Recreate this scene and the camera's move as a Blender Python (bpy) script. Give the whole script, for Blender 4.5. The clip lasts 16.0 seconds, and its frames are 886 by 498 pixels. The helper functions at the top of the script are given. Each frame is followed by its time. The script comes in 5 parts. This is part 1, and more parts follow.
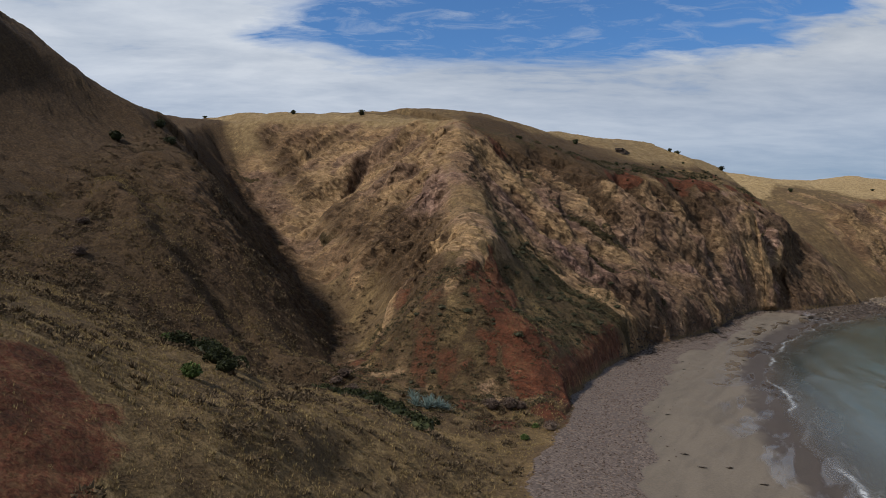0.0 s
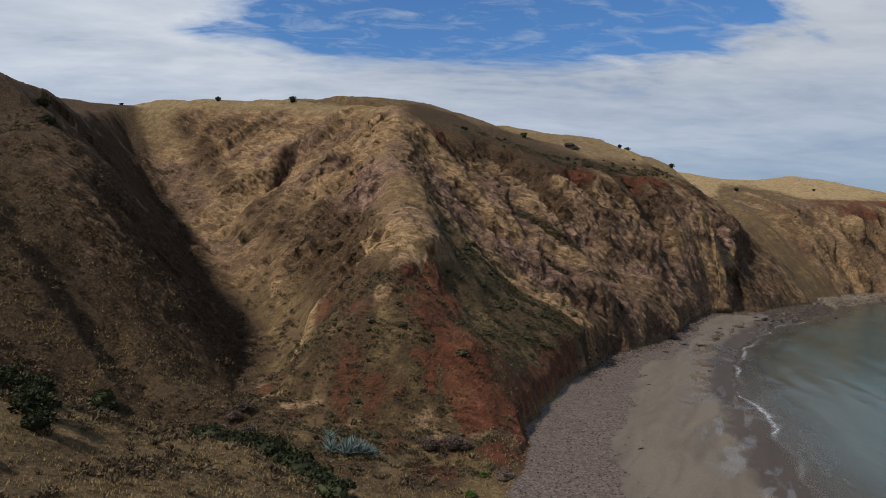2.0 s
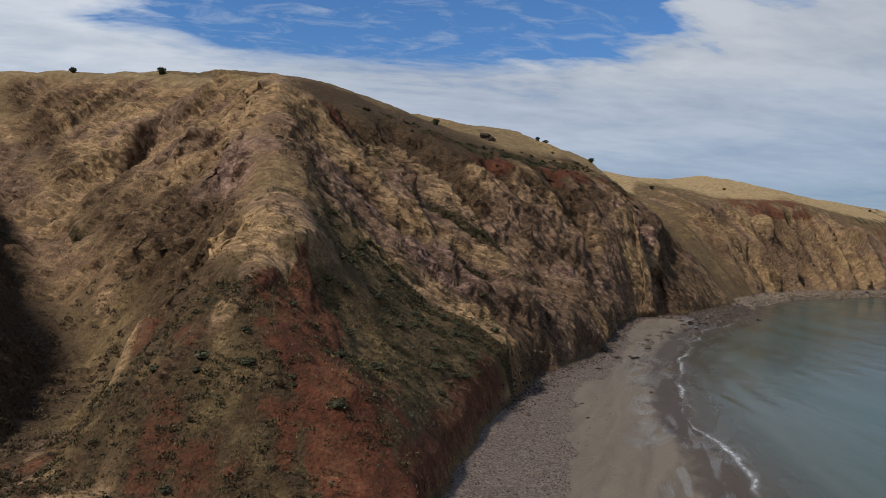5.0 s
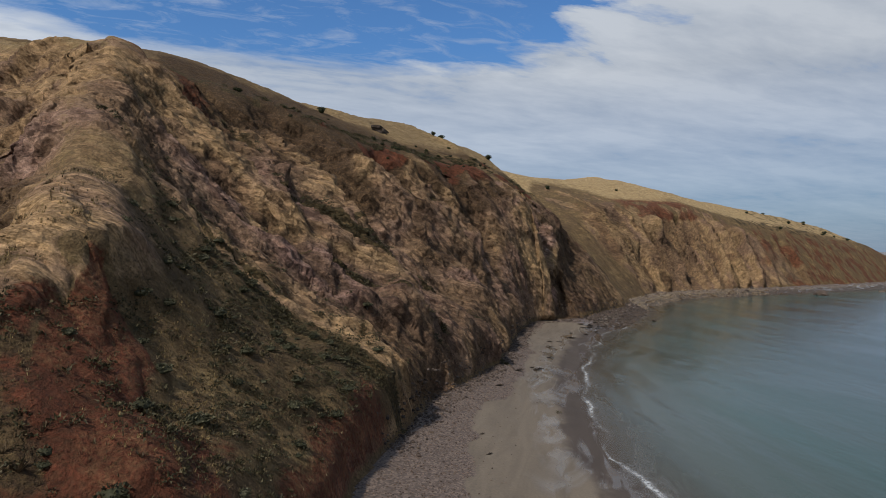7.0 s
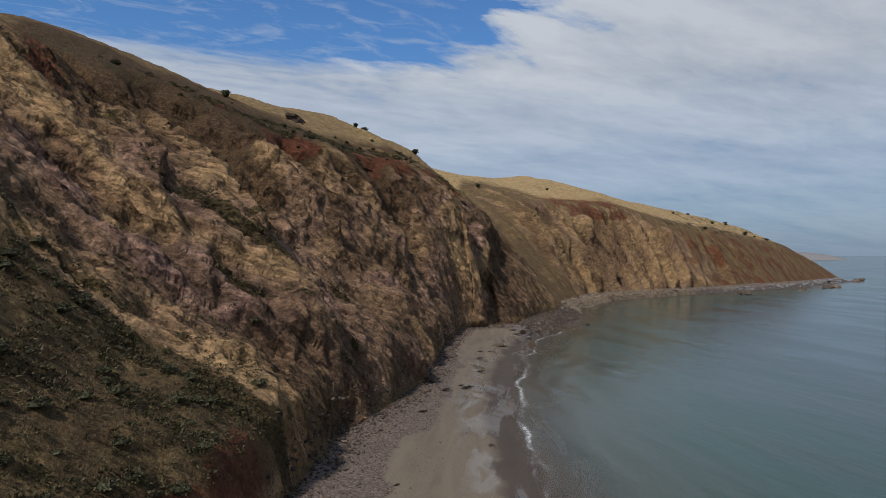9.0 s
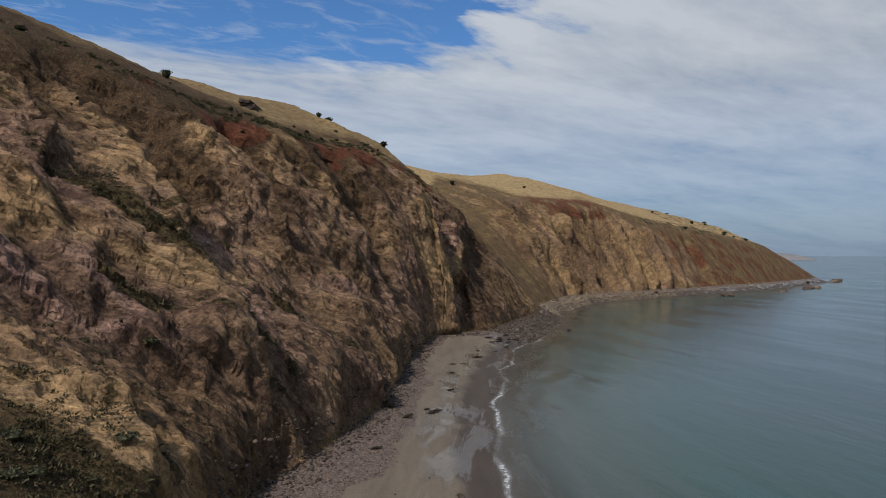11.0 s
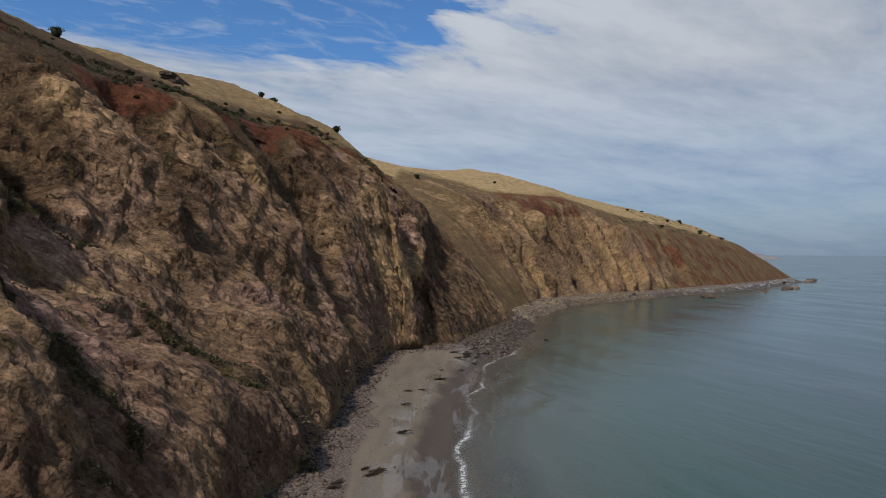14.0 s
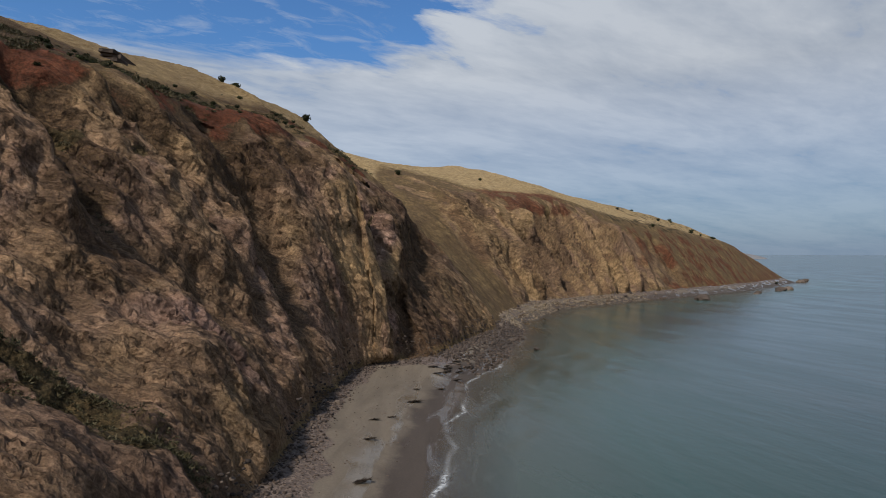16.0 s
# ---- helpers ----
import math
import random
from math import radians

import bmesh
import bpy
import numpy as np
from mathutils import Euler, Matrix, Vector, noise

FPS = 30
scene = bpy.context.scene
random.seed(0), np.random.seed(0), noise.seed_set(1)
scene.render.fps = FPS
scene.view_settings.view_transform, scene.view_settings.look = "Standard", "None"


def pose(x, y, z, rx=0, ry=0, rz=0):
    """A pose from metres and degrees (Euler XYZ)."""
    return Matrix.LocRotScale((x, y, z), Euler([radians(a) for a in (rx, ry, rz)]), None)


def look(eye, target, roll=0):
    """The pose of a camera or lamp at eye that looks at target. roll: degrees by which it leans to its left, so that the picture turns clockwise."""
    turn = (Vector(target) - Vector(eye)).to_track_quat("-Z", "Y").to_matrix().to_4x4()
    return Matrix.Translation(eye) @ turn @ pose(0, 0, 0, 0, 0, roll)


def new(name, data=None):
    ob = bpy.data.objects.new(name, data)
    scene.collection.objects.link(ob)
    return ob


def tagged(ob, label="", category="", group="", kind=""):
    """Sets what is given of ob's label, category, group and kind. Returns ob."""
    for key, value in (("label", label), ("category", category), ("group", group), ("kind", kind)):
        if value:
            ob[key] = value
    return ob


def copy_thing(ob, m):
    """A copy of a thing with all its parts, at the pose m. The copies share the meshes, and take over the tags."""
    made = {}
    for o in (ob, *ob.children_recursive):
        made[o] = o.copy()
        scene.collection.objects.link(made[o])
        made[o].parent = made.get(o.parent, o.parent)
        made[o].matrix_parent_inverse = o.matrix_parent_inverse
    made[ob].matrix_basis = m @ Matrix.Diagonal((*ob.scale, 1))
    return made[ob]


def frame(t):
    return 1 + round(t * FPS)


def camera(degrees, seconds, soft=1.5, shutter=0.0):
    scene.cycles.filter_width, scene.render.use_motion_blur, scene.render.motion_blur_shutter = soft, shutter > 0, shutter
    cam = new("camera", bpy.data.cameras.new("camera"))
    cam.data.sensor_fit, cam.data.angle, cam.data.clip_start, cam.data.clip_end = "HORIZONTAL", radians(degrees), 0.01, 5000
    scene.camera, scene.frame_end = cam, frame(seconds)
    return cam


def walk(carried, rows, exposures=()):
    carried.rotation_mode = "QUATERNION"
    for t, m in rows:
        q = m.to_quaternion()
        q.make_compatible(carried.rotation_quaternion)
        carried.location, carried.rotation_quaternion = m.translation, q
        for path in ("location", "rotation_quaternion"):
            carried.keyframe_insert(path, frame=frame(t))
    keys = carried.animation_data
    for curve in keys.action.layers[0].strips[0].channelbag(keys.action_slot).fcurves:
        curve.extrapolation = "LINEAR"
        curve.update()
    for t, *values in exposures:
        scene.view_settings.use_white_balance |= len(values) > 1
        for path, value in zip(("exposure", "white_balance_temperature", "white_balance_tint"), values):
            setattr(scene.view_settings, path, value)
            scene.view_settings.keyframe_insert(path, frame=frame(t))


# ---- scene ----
cam = camera(68.0, 16.0, soft=0.8)
METRES, EYE, TILT, LEAN, TURN = 130.0, 23.4, -0.16, -0.69, 0.0
ROWS = [
    (0.0, 0.0, 0.0, 0.0, 0.0, 0.0, -0.0),
    (0.5, 0.0031, 0.0309, 0.0003, -1.01, -0.01, 0.03),
    (1.0, 0.0066, 0.0624, 0.0005, -2.25, -0.02, 0.04),
    (1.5, 0.011, 0.0939, 0.0006, -3.49, -0.02, 0.06),
    (2.0, 0.0162, 0.1256, 0.0005, -4.66, -0.01, 0.06),
    (2.5, 0.0221, 0.1567, 0.0007, -5.76, -0.03, 0.09),
    (3.0, 0.0282, 0.1875, 0.0007, -6.74, -0.01, 0.09),
    (5.5, 0.0705, 0.3368, 0.0002, -14.22, -0.06, 0.19),
    (6.0, 0.0818, 0.3656, 0.0005, -16.7, -0.06, 0.21),
    (6.5, 0.0941, 0.3943, 0.0008, -18.94, -0.06, 0.24),
    (7.0, 0.1074, 0.4224, 0.0009, -20.97, -0.04, 0.28),
    (7.5, 0.1217, 0.4497, 0.0015, -22.82, -0.06, 0.31),
    (8.0, 0.1368, 0.4769, 0.0017, -24.6, -0.06, 0.34),
    (8.5, 0.1526, 0.5033, 0.002, -26.06, -0.06, 0.35),
    (9.0, 0.1689, 0.5295, 0.0021, -26.99, -0.07, 0.36),
    (9.5, 0.1856, 0.555, 0.002, -27.7, -0.07, 0.37),
    (10.0, 0.2028, 0.5808, 0.0016, -28.37, -0.06, 0.37),
    (12.5, 0.2913, 0.7105, -0.0002, -29.6, -0.07, 0.34),
    (13.0, 0.3092, 0.7363, 0.0001, -30.14, -0.1, 0.32),
    (13.5, 0.3274, 0.7621, -0.0002, -30.97, -0.09, 0.35),
    (14.0, 0.346, 0.7875, -0.0002, -31.66, -0.1, 0.39),
    (14.5, 0.365, 0.8133, 0.0, -32.11, -0.11, 0.4),
    (15.0, 0.3831, 0.8366, 0.0002, -32.43, -0.11, 0.42),
    (15.5, 0.4028, 0.8617, 0.001, -32.65, -0.13, 0.41),
    (16.0, 0.4225, 0.8866, 0.0014, -32.84, -0.14, 0.42),
]
walk(cam, [(t, pose(0, 0, EYE, TILT, LEAN, TURN) @ pose(METRES * x, METRES * y, METRES * z, 90 + pitch, roll, yaw)) for t, x, y, z, yaw, pitch, roll in ROWS])

# ---- light: a sky of broken thin cloud, and a veiled sun from the left ----
SUN_AZ, SUN_EL = radians(243), radians(47)      # azimuth clockwise from +y
world = bpy.data.worlds.new("sky")
scene.world = world
world.use_nodes = True


def node(nt, kind, **values):
    """A node, with sockets set by name (spaces as underscores) or attributes."""
    n = nt.nodes.new("ShaderNode" + kind)
    for key, value in values.items():
        plain = key.replace("_", " ")
        socket = next((s for s in n.inputs if s.name.lower() == plain.lower()), None)
        if socket is not None:
            if isinstance(value, bpy.types.NodeSocket):
                nt.links.new(value, socket)
            else:
                socket.default_value = value
        elif key == "operation":
            n.operation = value
        elif key == "blend":
            n.blend_type = value
    return n


def maths(nt, op, *args, clamp=False):
    n = nt.nodes.new("ShaderNodeMath")
    n.operation, n.use_clamp = op, clamp
    for i, a in enumerate(args):
        if isinstance(a, bpy.types.NodeSocket):
            nt.links.new(a, n.inputs[i])
        else:
            n.inputs[i].default_value = a
    return n.outputs[0]


def vmaths(nt, op, *args):
    n = nt.nodes.new("ShaderNodeVectorMath")
    n.operation = op
    for i, a in enumerate(args):
        if isinstance(a, bpy.types.NodeSocket):
            nt.links.new(a, n.inputs[i])
        else:
            n.inputs[i].default_value = a
    return n.outputs["Value"] if op in ("DOT_PRODUCT", "LENGTH") else n.outputs[0]


def fractal(nt, vector, scale, detail=5.0, rough=0.55, distortion=0.0):
    n = nt.nodes.new("ShaderNodeTexNoise")
    nt.links.new(vector, n.inputs["Vector"])
    n.inputs["Scale"].default_value, n.inputs["Detail"].default_value = scale, detail
    n.inputs["Roughness"].default_value, n.inputs["Distortion"].default_value = rough, distortion
    return n.outputs["Fac"]


def ramp(nt, fac, *stops):
    """A colour ramp; stops are (position, value or colour)."""
    n = nt.nodes.new("ShaderNodeValToRGB")
    nt.links.new(fac, n.inputs["Fac"])
    e = n.color_ramp.elements
    while len(e) < len(stops):
        e.new(0.5)
    for el, (p, c) in zip(e, stops):
        el.position = p
        el.color = (c, c, c, 1) if isinstance(c, (int, float)) else (*c, 1)
    return n.outputs["Color"]


def blend(nt, fac, a, b, mode="MIX"):
    n = nt.nodes.new("ShaderNodeMix")
    n.data_type, n.blend_type = "RGBA", mode
    for i, v in ((0, fac), (6, a), (7, b)):
        if isinstance(v, bpy.types.NodeSocket):
            nt.links.new(v, n.inputs[i])
        elif i == 0:
            n.inputs[i].default_value = v
        else:
            n.inputs[i].default_value = (*v, 1) if len(v) == 3 else v
    return n.outputs[2]


def build_sky(nt):
    nt.nodes.clear()
    out = nt.nodes.new("ShaderNodeOutputWorld")
    sky = nt.nodes.new("ShaderNodeTexSky")
    sky.sky_type, sky.sun_disc = "NISHITA", False
    sky.sun_elevation, sky.sun_rotation = SUN_EL, SUN_AZ
    sky.air_density, sky.dust_density, sky.ozone_density = 1.0, 1.2, 1.5
    way = nt.nodes.new("ShaderNodeTexCoord").outputs["Generated"]
    sep = nt.nodes.new("ShaderNodeSeparateXYZ")
    nt.links.new(way, sep.inputs[0])
    x, y, z = sep.outputs
    up = maths(nt, "MAXIMUM", z, 0.0)
    deck = maths(nt, "ADD", up, 0.12)
    com = nt.nodes.new("ShaderNodeCombineXYZ")
    nt.links.new(maths(nt, "DIVIDE", x, deck), com.inputs[0])
    nt.links.new(maths(nt, "DIVIDE", y, deck), com.inputs[1])
    flat = com.outputs[0]
    # streaks of high cloud, drawn out along one wind
    wind = nt.nodes.new("ShaderNodeMapping")
    wind.inputs["Rotation"].default_value = (0, 0, radians(-28))
    wind.inputs["Scale"].default_value = (0.75, 1.5, 1.0)
    nt.links.new(flat, wind.inputs["Vector"])
    big = fractal(nt, wind.outputs[0], 1.1, 8, 0.58, 0.4)
    fine = fractal(nt, wind.outputs[0], 3.4, 6, 0.55, 0.5)
    ripple = fractal(nt, wind.outputs[0], 9.0, 5, 0.6, 0.3)
    body = maths(nt, "ADD", maths(nt, "MULTIPLY", big, 0.62), maths(nt, "ADD", maths(nt, "MULTIPLY", fine, 0.24), maths(nt, "MULTIPLY", ripple, 0.14)))
    # the break in the deck: a long blue gap ahead of the hills
    azim = maths(nt, "ARCTAN2", x, y)
    elev = maths(nt, "ARCSINE", z)
    wob = maths(nt, "MULTIPLY", maths(nt, "SUBTRACT", big, 0.5), 0.45)
    gx = maths(nt, "DIVIDE", maths(nt, "SUBTRACT", maths(nt, "ADD", azim, maths(nt, "ADD", wob, maths(nt, "MULTIPLY", maths(nt, "SUBTRACT", fine, 0.5), 0.6))), 0.18), 0.56)
    slant = maths(nt, "MULTIPLY", maths(nt, "MAXIMUM", maths(nt, "SUBTRACT", azim, 0.25), 0.0), 0.02)
    gy = maths(nt, "DIVIDE", maths(nt, "SUBTRACT", maths(nt, "ADD", elev, maths(nt, "MULTIPLY", wob, 0.5)), maths(nt, "ADD", slant, 0.342)), 0.122)
    gap = maths(nt, "SQRT", maths(nt, "ADD", maths(nt, "MULTIPLY", gx, gx), maths(nt, "MULTIPLY", gy, gy)))
    open_ = ramp(nt, gap, (0.3, 0.0), (1.25, 1.0))
    thick = maths(nt, "ADD", body, maths(nt, "MULTIPLY", maths(nt, "SUBTRACT", open_, 0.7), 0.55))
    wisp = maths(nt, "MULTIPLY", ramp(nt, fractal(nt, wind.outputs[0], 7.0, 7, 0.65, 0.8), (0.5, 0.0), (0.75, 1.0)), 0.4)
    cover = maths(nt, "MAXIMUM", ramp(nt, thick, (0.40, 0.0), (0.48, 0.6), (0.58, 1.0)), wisp)
    thin = ramp(nt, elev, (0.45, 1.0), (0.75, 0.25))
    cover = maths(nt, "MULTIPLY", cover, thin)
    low = ramp(nt, elev, (0.0, 0.25), (0.16, 0.75), (0.26, 1.0))
    cover = maths(nt, "MULTIPLY", cover, low)
    tone = ramp(nt, body, (0.33, (4.4, 5.2, 6.5)), (0.58, (7.4, 8.0, 8.9)))
    sunward = maths(nt, "ADD", 1.1, maths(nt, "MULTIPLY", vmaths(nt, "DOT_PRODUCT", way, (-0.9, 0.1, 0.0)), 0.22))      # cloud is brighter towards the sun's side
    tone = blend(nt, 1.0, tone, sunward, "MULTIPLY")
    haze = ramp(nt, elev, (0.0, 1.0), (0.12, 0.72), (0.3, 0.0))
    deep = blend(nt, 1.0, sky.outputs[0], (0.74, 1.22, 1.74), "MULTIPLY")
    clear = blend(nt, maths(nt, "MULTIPLY", haze, 0.75), deep, (2.0, 3.05, 4.7))
    col = blend(nt, cover, clear, tone)
    bg = nt.nodes.new("ShaderNodeBackground")
    nt.links.new(col, bg.inputs["Color"])
    bg.inputs["Strength"].default_value = SKY
    nt.links.new(bg.outputs[0], out.inputs[0])


SKY = 0.09
build_sky(world.node_tree)
sun = new("sun", bpy.data.lights.new("sun", "SUN"))
sun.data.energy, sun.data.angle, sun.data.color = 5.0, radians(4), (1.0, 0.965, 0.92)
sun_way = Vector((math.sin(SUN_AZ) * math.cos(SUN_EL), math.cos(SUN_AZ) * math.cos(SUN_EL), math.sin(SUN_EL)))
sun.matrix_world = look(sun_way * 300, (0, 0, 0))
scene.view_settings.exposure = -0.35

# ---- materials ----
def material(name, rough=0.9, metal=0.0, spec=0.3):
    m = bpy.data.materials.new(name)
    m.use_nodes = True
    b = m.node_tree.nodes["Principled BSDF"]
    b.inputs["Roughness"].default_value, b.inputs["Metallic"].default_value = rough, metal
    b.inputs["Specular IOR Level"].default_value = spec
    return m, m.node_tree, b


def attribute(nt, name):
    n = nt.nodes.new("ShaderNodeAttribute")
    n.attribute_name = name
    return n.outputs["Fac"]


def place(nt, sx=1.0, sy=1.0, sz=1.0, rz=0.0):
    """The place in the world, in metres, turned and then stretched."""
    turn, n = nt.nodes.new("ShaderNodeMapping"), nt.nodes.new("ShaderNodeMapping")
    turn.inputs["Rotation"].default_value = (0, 0, rz)
    n.inputs["Scale"].default_value = (sx, sy, sz)
    nt.links.new(nt.nodes.new("ShaderNodeNewGeometry").outputs["Position"], turn.inputs["Vector"])
    nt.links.new(turn.outputs[0], n.inputs["Vector"])
    return n.outputs[0]


def bump(nt, b, height, strength, distance, under=None):
    n = nt.nodes.new("ShaderNodeBump")
    n.inputs["Strength"].default_value, n.inputs["Distance"].default_value = strength, distance
    nt.links.new(height, n.inputs["Height"])
    if under is not None:
        nt.links.new(under, n.inputs["Normal"])
    nt.links.new(n.outputs[0], b.inputs["Normal"])
    return n.outputs[0]


def earth_material():
    m, nt, b = material("earth", 0.95, 0, 0.15)
    at = {k: attribute(nt, k) for k in ("bare", "red", "scrub", "mauve", "dark", "dusk", "scree_shade", "pale", "vein")}
    pos = place(nt)
    lay = nt.nodes.new("ShaderNodeCombineXYZ")            # strata that strike inland and dip along the coast
    nt.links.new(vmaths(nt, "DOT_PRODUCT", pos, (0.056, 0.086, 0.079)), lay.inputs[0])
    nt.links.new(vmaths(nt, "DOT_PRODUCT", pos, (-0.018, 0.012, 0.0)), lay.inputs[1])
    nt.links.new(vmaths(nt, "DOT_PRODUCT", pos, (-0.008, -0.012, 0.019)), lay.inputs[2])
    band = maths(nt, "ADD", maths(nt, "MULTIPLY", fractal(nt, lay.outputs[0], 1.0, 3.5, 0.5, 0.4), 0.2), maths(nt, "MULTIPLY", at["vein"], 0.8))
    bed = nt.nodes.new("ShaderNodeCombineXYZ")            # thin beds that dip along the coast
    nt.links.new(vmaths(nt, "DOT_PRODUCT", pos, (0.25, -0.04, -0.16)), bed.inputs[0])
    nt.links.new(vmaths(nt, "DOT_PRODUCT", pos, (0.46, 1.36, 0.42)), bed.inputs[1])
    nt.links.new(vmaths(nt, "DOT_PRODUCT", pos, (0.22, -0.2, 0.40)), bed.inputs[2])
    beds = fractal(nt, bed.outputs[0], 0.8, 2.5, 0.55, 0.5)
    n_big = fractal(nt, pos, 0.11, 5, 0.6, 0.3)
    n_mid = fractal(nt, pos, 0.55, 6, 0.62, 0.4)
    n_fine = fractal(nt, pos, 2.6, 6, 0.68, 0.2)
    rock = ramp(nt, band, (0.30, (0.135, 0.09, 0.063)), (0.40, (0.215, 0.146, 0.093)), (0.455, (0.345, 0.25, 0.152)), (0.505, (0.245, 0.172, 0.127)),
                (0.57, (0.20, 0.142, 0.112)), (0.64, (0.31, 0.228, 0.158)), (0.74, (0.36, 0.27, 0.175)))
    violet = ramp(nt, n_mid, (0.3, (0.14, 0.088, 0.083)), (0.5, (0.25, 0.168, 0.158)), (0.7, (0.37, 0.272, 0.256)))
    rock = blend(nt, maths(nt, "MULTIPLY", at["mauve"], ramp(nt, n_big, (0.3, 0.5), (0.6, 0.95))), rock, violet)
    # dark brown earth and rock; also stands for shade in recesses
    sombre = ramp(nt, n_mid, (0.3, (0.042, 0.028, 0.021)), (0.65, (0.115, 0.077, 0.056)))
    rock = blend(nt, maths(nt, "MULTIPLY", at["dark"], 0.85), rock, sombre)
    rock = blend(nt, 1.0, rock, ramp(nt, beds, (0.3, (0.8, 0.79, 0.78)), (0.5, (1, 1, 1)), (0.7, (1.1, 1.1, 1.08))), "MULTIPLY")
    rock = blend(nt, 1.0, rock, ramp(nt, n_mid, (0.3, (0.84, 0.82, 0.8)), (0.5, (1, 1, 1)), (0.7, (1.1, 1.09, 1.07))), "MULTIPLY")
    # loose brown stone, with the hollows' shade put into the colour
    debris_shade = ramp(nt, n_fine, (0.3, (0.09, 0.06, 0.043)), (0.5, (0.17, 0.12, 0.082)), (0.68, (0.26, 0.19, 0.125)))
    rock = blend(nt, ramp(nt, maths(nt, "ADD", at["scree_shade"], maths(nt, "MULTIPLY", maths(nt, "SUBTRACT", n_mid, 0.5), 0.8)), (0.5, 0.0), (0.8, 0.5)), rock, debris_shade)
    straw = ramp(nt, n_mid, (0.3, (0.085, 0.058, 0.032)), (0.46, (0.15, 0.11, 0.058)), (0.6, (0.25, 0.187, 0.102)), (0.75, (0.37, 0.29, 0.165)))
    drab = ramp(nt, n_fine, (0.32, (0.07, 0.048, 0.032)), (0.6, (0.155, 0.112, 0.068)))
    grass = blend(nt, ramp(nt, n_big, (0.4, 0.15), (0.62, 0.85)), straw, drab)
    # paler straw of hilltops and upper slopes, their sunshine put into the colour
    sunlit_straw = ramp(nt, n_mid, (0.3, (0.28, 0.21, 0.115)), (0.55, (0.44, 0.345, 0.205)), (0.75, (0.54, 0.45, 0.29)))
    grass = blend(nt, maths(nt, "MULTIPLY", at["pale"], 0.85), grass, sunlit_straw)
    soil = ramp(nt, n_mid, (0.3, (0.06, 0.023, 0.014)), (0.55, (0.135, 0.047, 0.028)), (0.72, (0.20, 0.082, 0.05)))
    bushy = ramp(nt, n_fine, (0.3, (0.026, 0.023, 0.013)), (0.5, (0.06, 0.048, 0.026)), (0.66, (0.125, 0.092, 0.05)))
    edge = maths(nt, "MULTIPLY", maths(nt, "SUBTRACT", n_fine, 0.5), 1.1)

    def mask(a, lo=0.35, hi=0.65):
        return ramp(nt, maths(nt, "ADD", a, edge), (lo, 0.0), (hi, 1.0))

    # brown dead scrub; on the near hill it also paints in cloud shade
    brown_shade = ramp(nt, n_fine, (0.32, (0.03, 0.02, 0.014)), (0.5, (0.068, 0.046, 0.029)), (0.68, (0.125, 0.087, 0.05)))
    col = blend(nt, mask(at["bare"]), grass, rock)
    col = blend(nt, maths(nt, "MULTIPLY", mask(at["dusk"], 0.3, 0.8), 0.9), col, brown_shade)
    col = blend(nt, maths(nt, "MULTIPLY", mask(at["red"], 0.3, 0.75), ramp(nt, n_fine, (0.4, 0.55), (0.58, 0.95))), col, soil)
    col = blend(nt, mask(at["scrub"], 0.4, 0.6), col, bushy)
    grain = ramp(nt, fractal(nt, pos, 3.8, 7, 0.85), (0.3, 0.36), (0.5, 1.0), (0.7, 1.6))
    col = blend(nt, 1.0, col, grain, "MULTIPLY")
    leaf = fractal(nt, bed.outputs[0], 3.2, 4, 0.6, 0.6)      # thin leaves of the beds
    col = blend(nt, at["bare"], col, blend(nt, 1.0, col, ramp(nt, leaf, (0.34, (0.67, 0.65, 0.63)), (0.5, (1, 1, 1)), (0.66, (1.19, 1.18, 1.16))), "MULTIPLY"))
    col = blend(nt, 1.0, col, (0.855, 0.755, 0.62), "MULTIPLY")      # iron in all the soil
    tone = nt.nodes.new("ShaderNodeTexVoronoi")
    tone.inputs["Scale"].default_value = 1.5
    nt.links.new(bed.outputs[0], tone.inputs["Vector"])
    hue = nt.nodes.new("ShaderNodeSeparateColor")
    nt.links.new(tone.outputs["Color"], hue.inputs[0])
    each = ramp(nt, hue.outputs[0], (0.0, (0.62, 0.6, 0.59)), (0.5, (1, 1, 1)), (1.0, (1.4, 1.37, 1.33)))
    col = blend(nt, maths(nt, "MULTIPLY", at["bare"], 0.75), col, blend(nt, 1.0, col, each, "MULTIPLY"))
    nt.links.new(col, b.inputs["Base Color"])
    soft = maths(nt, "ADD", maths(nt, "MULTIPLY", n_mid, 1.0), maths(nt, "MULTIPLY", n_fine, 0.6))
    hard = maths(nt, "ADD", maths(nt, "MULTIPLY", fractal(nt, pos, 0.5, 3, 0.5), 0.5), maths(nt, "MULTIPLY", beds, 0.7))
    h = maths(nt, "ADD", maths(nt, "MULTIPLY", soft, maths(nt, "SUBTRACT", 1.0, maths(nt, "MULTIPLY", at["bare"], 0.75))), maths(nt, "MULTIPLY", hard, at["bare"]))
    small = nt.nodes.new("ShaderNodeTexVoronoi")          # splinters of the slabs, each set at a level of its own
    small.inputs["Scale"].default_value = 3.6
    nt.links.new(bed.outputs[0], small.inputs["Vector"])

    def facets(cells, vector, amount):
        """A tilt of its own for each cell, as broken faces of rock have."""
        lean = vmaths(nt, "SUBTRACT", cells.outputs["Color"], (0.5, 0.5, 0.5))
        off = vmaths(nt, "SUBTRACT", vector, cells.outputs["Position"])
        return maths(nt, "MULTIPLY", vmaths(nt, "DOT_PRODUCT", off, lean), amount)

    chip = nt.nodes.new("ShaderNodeTexVoronoi")           # loose blocks that lie any way up
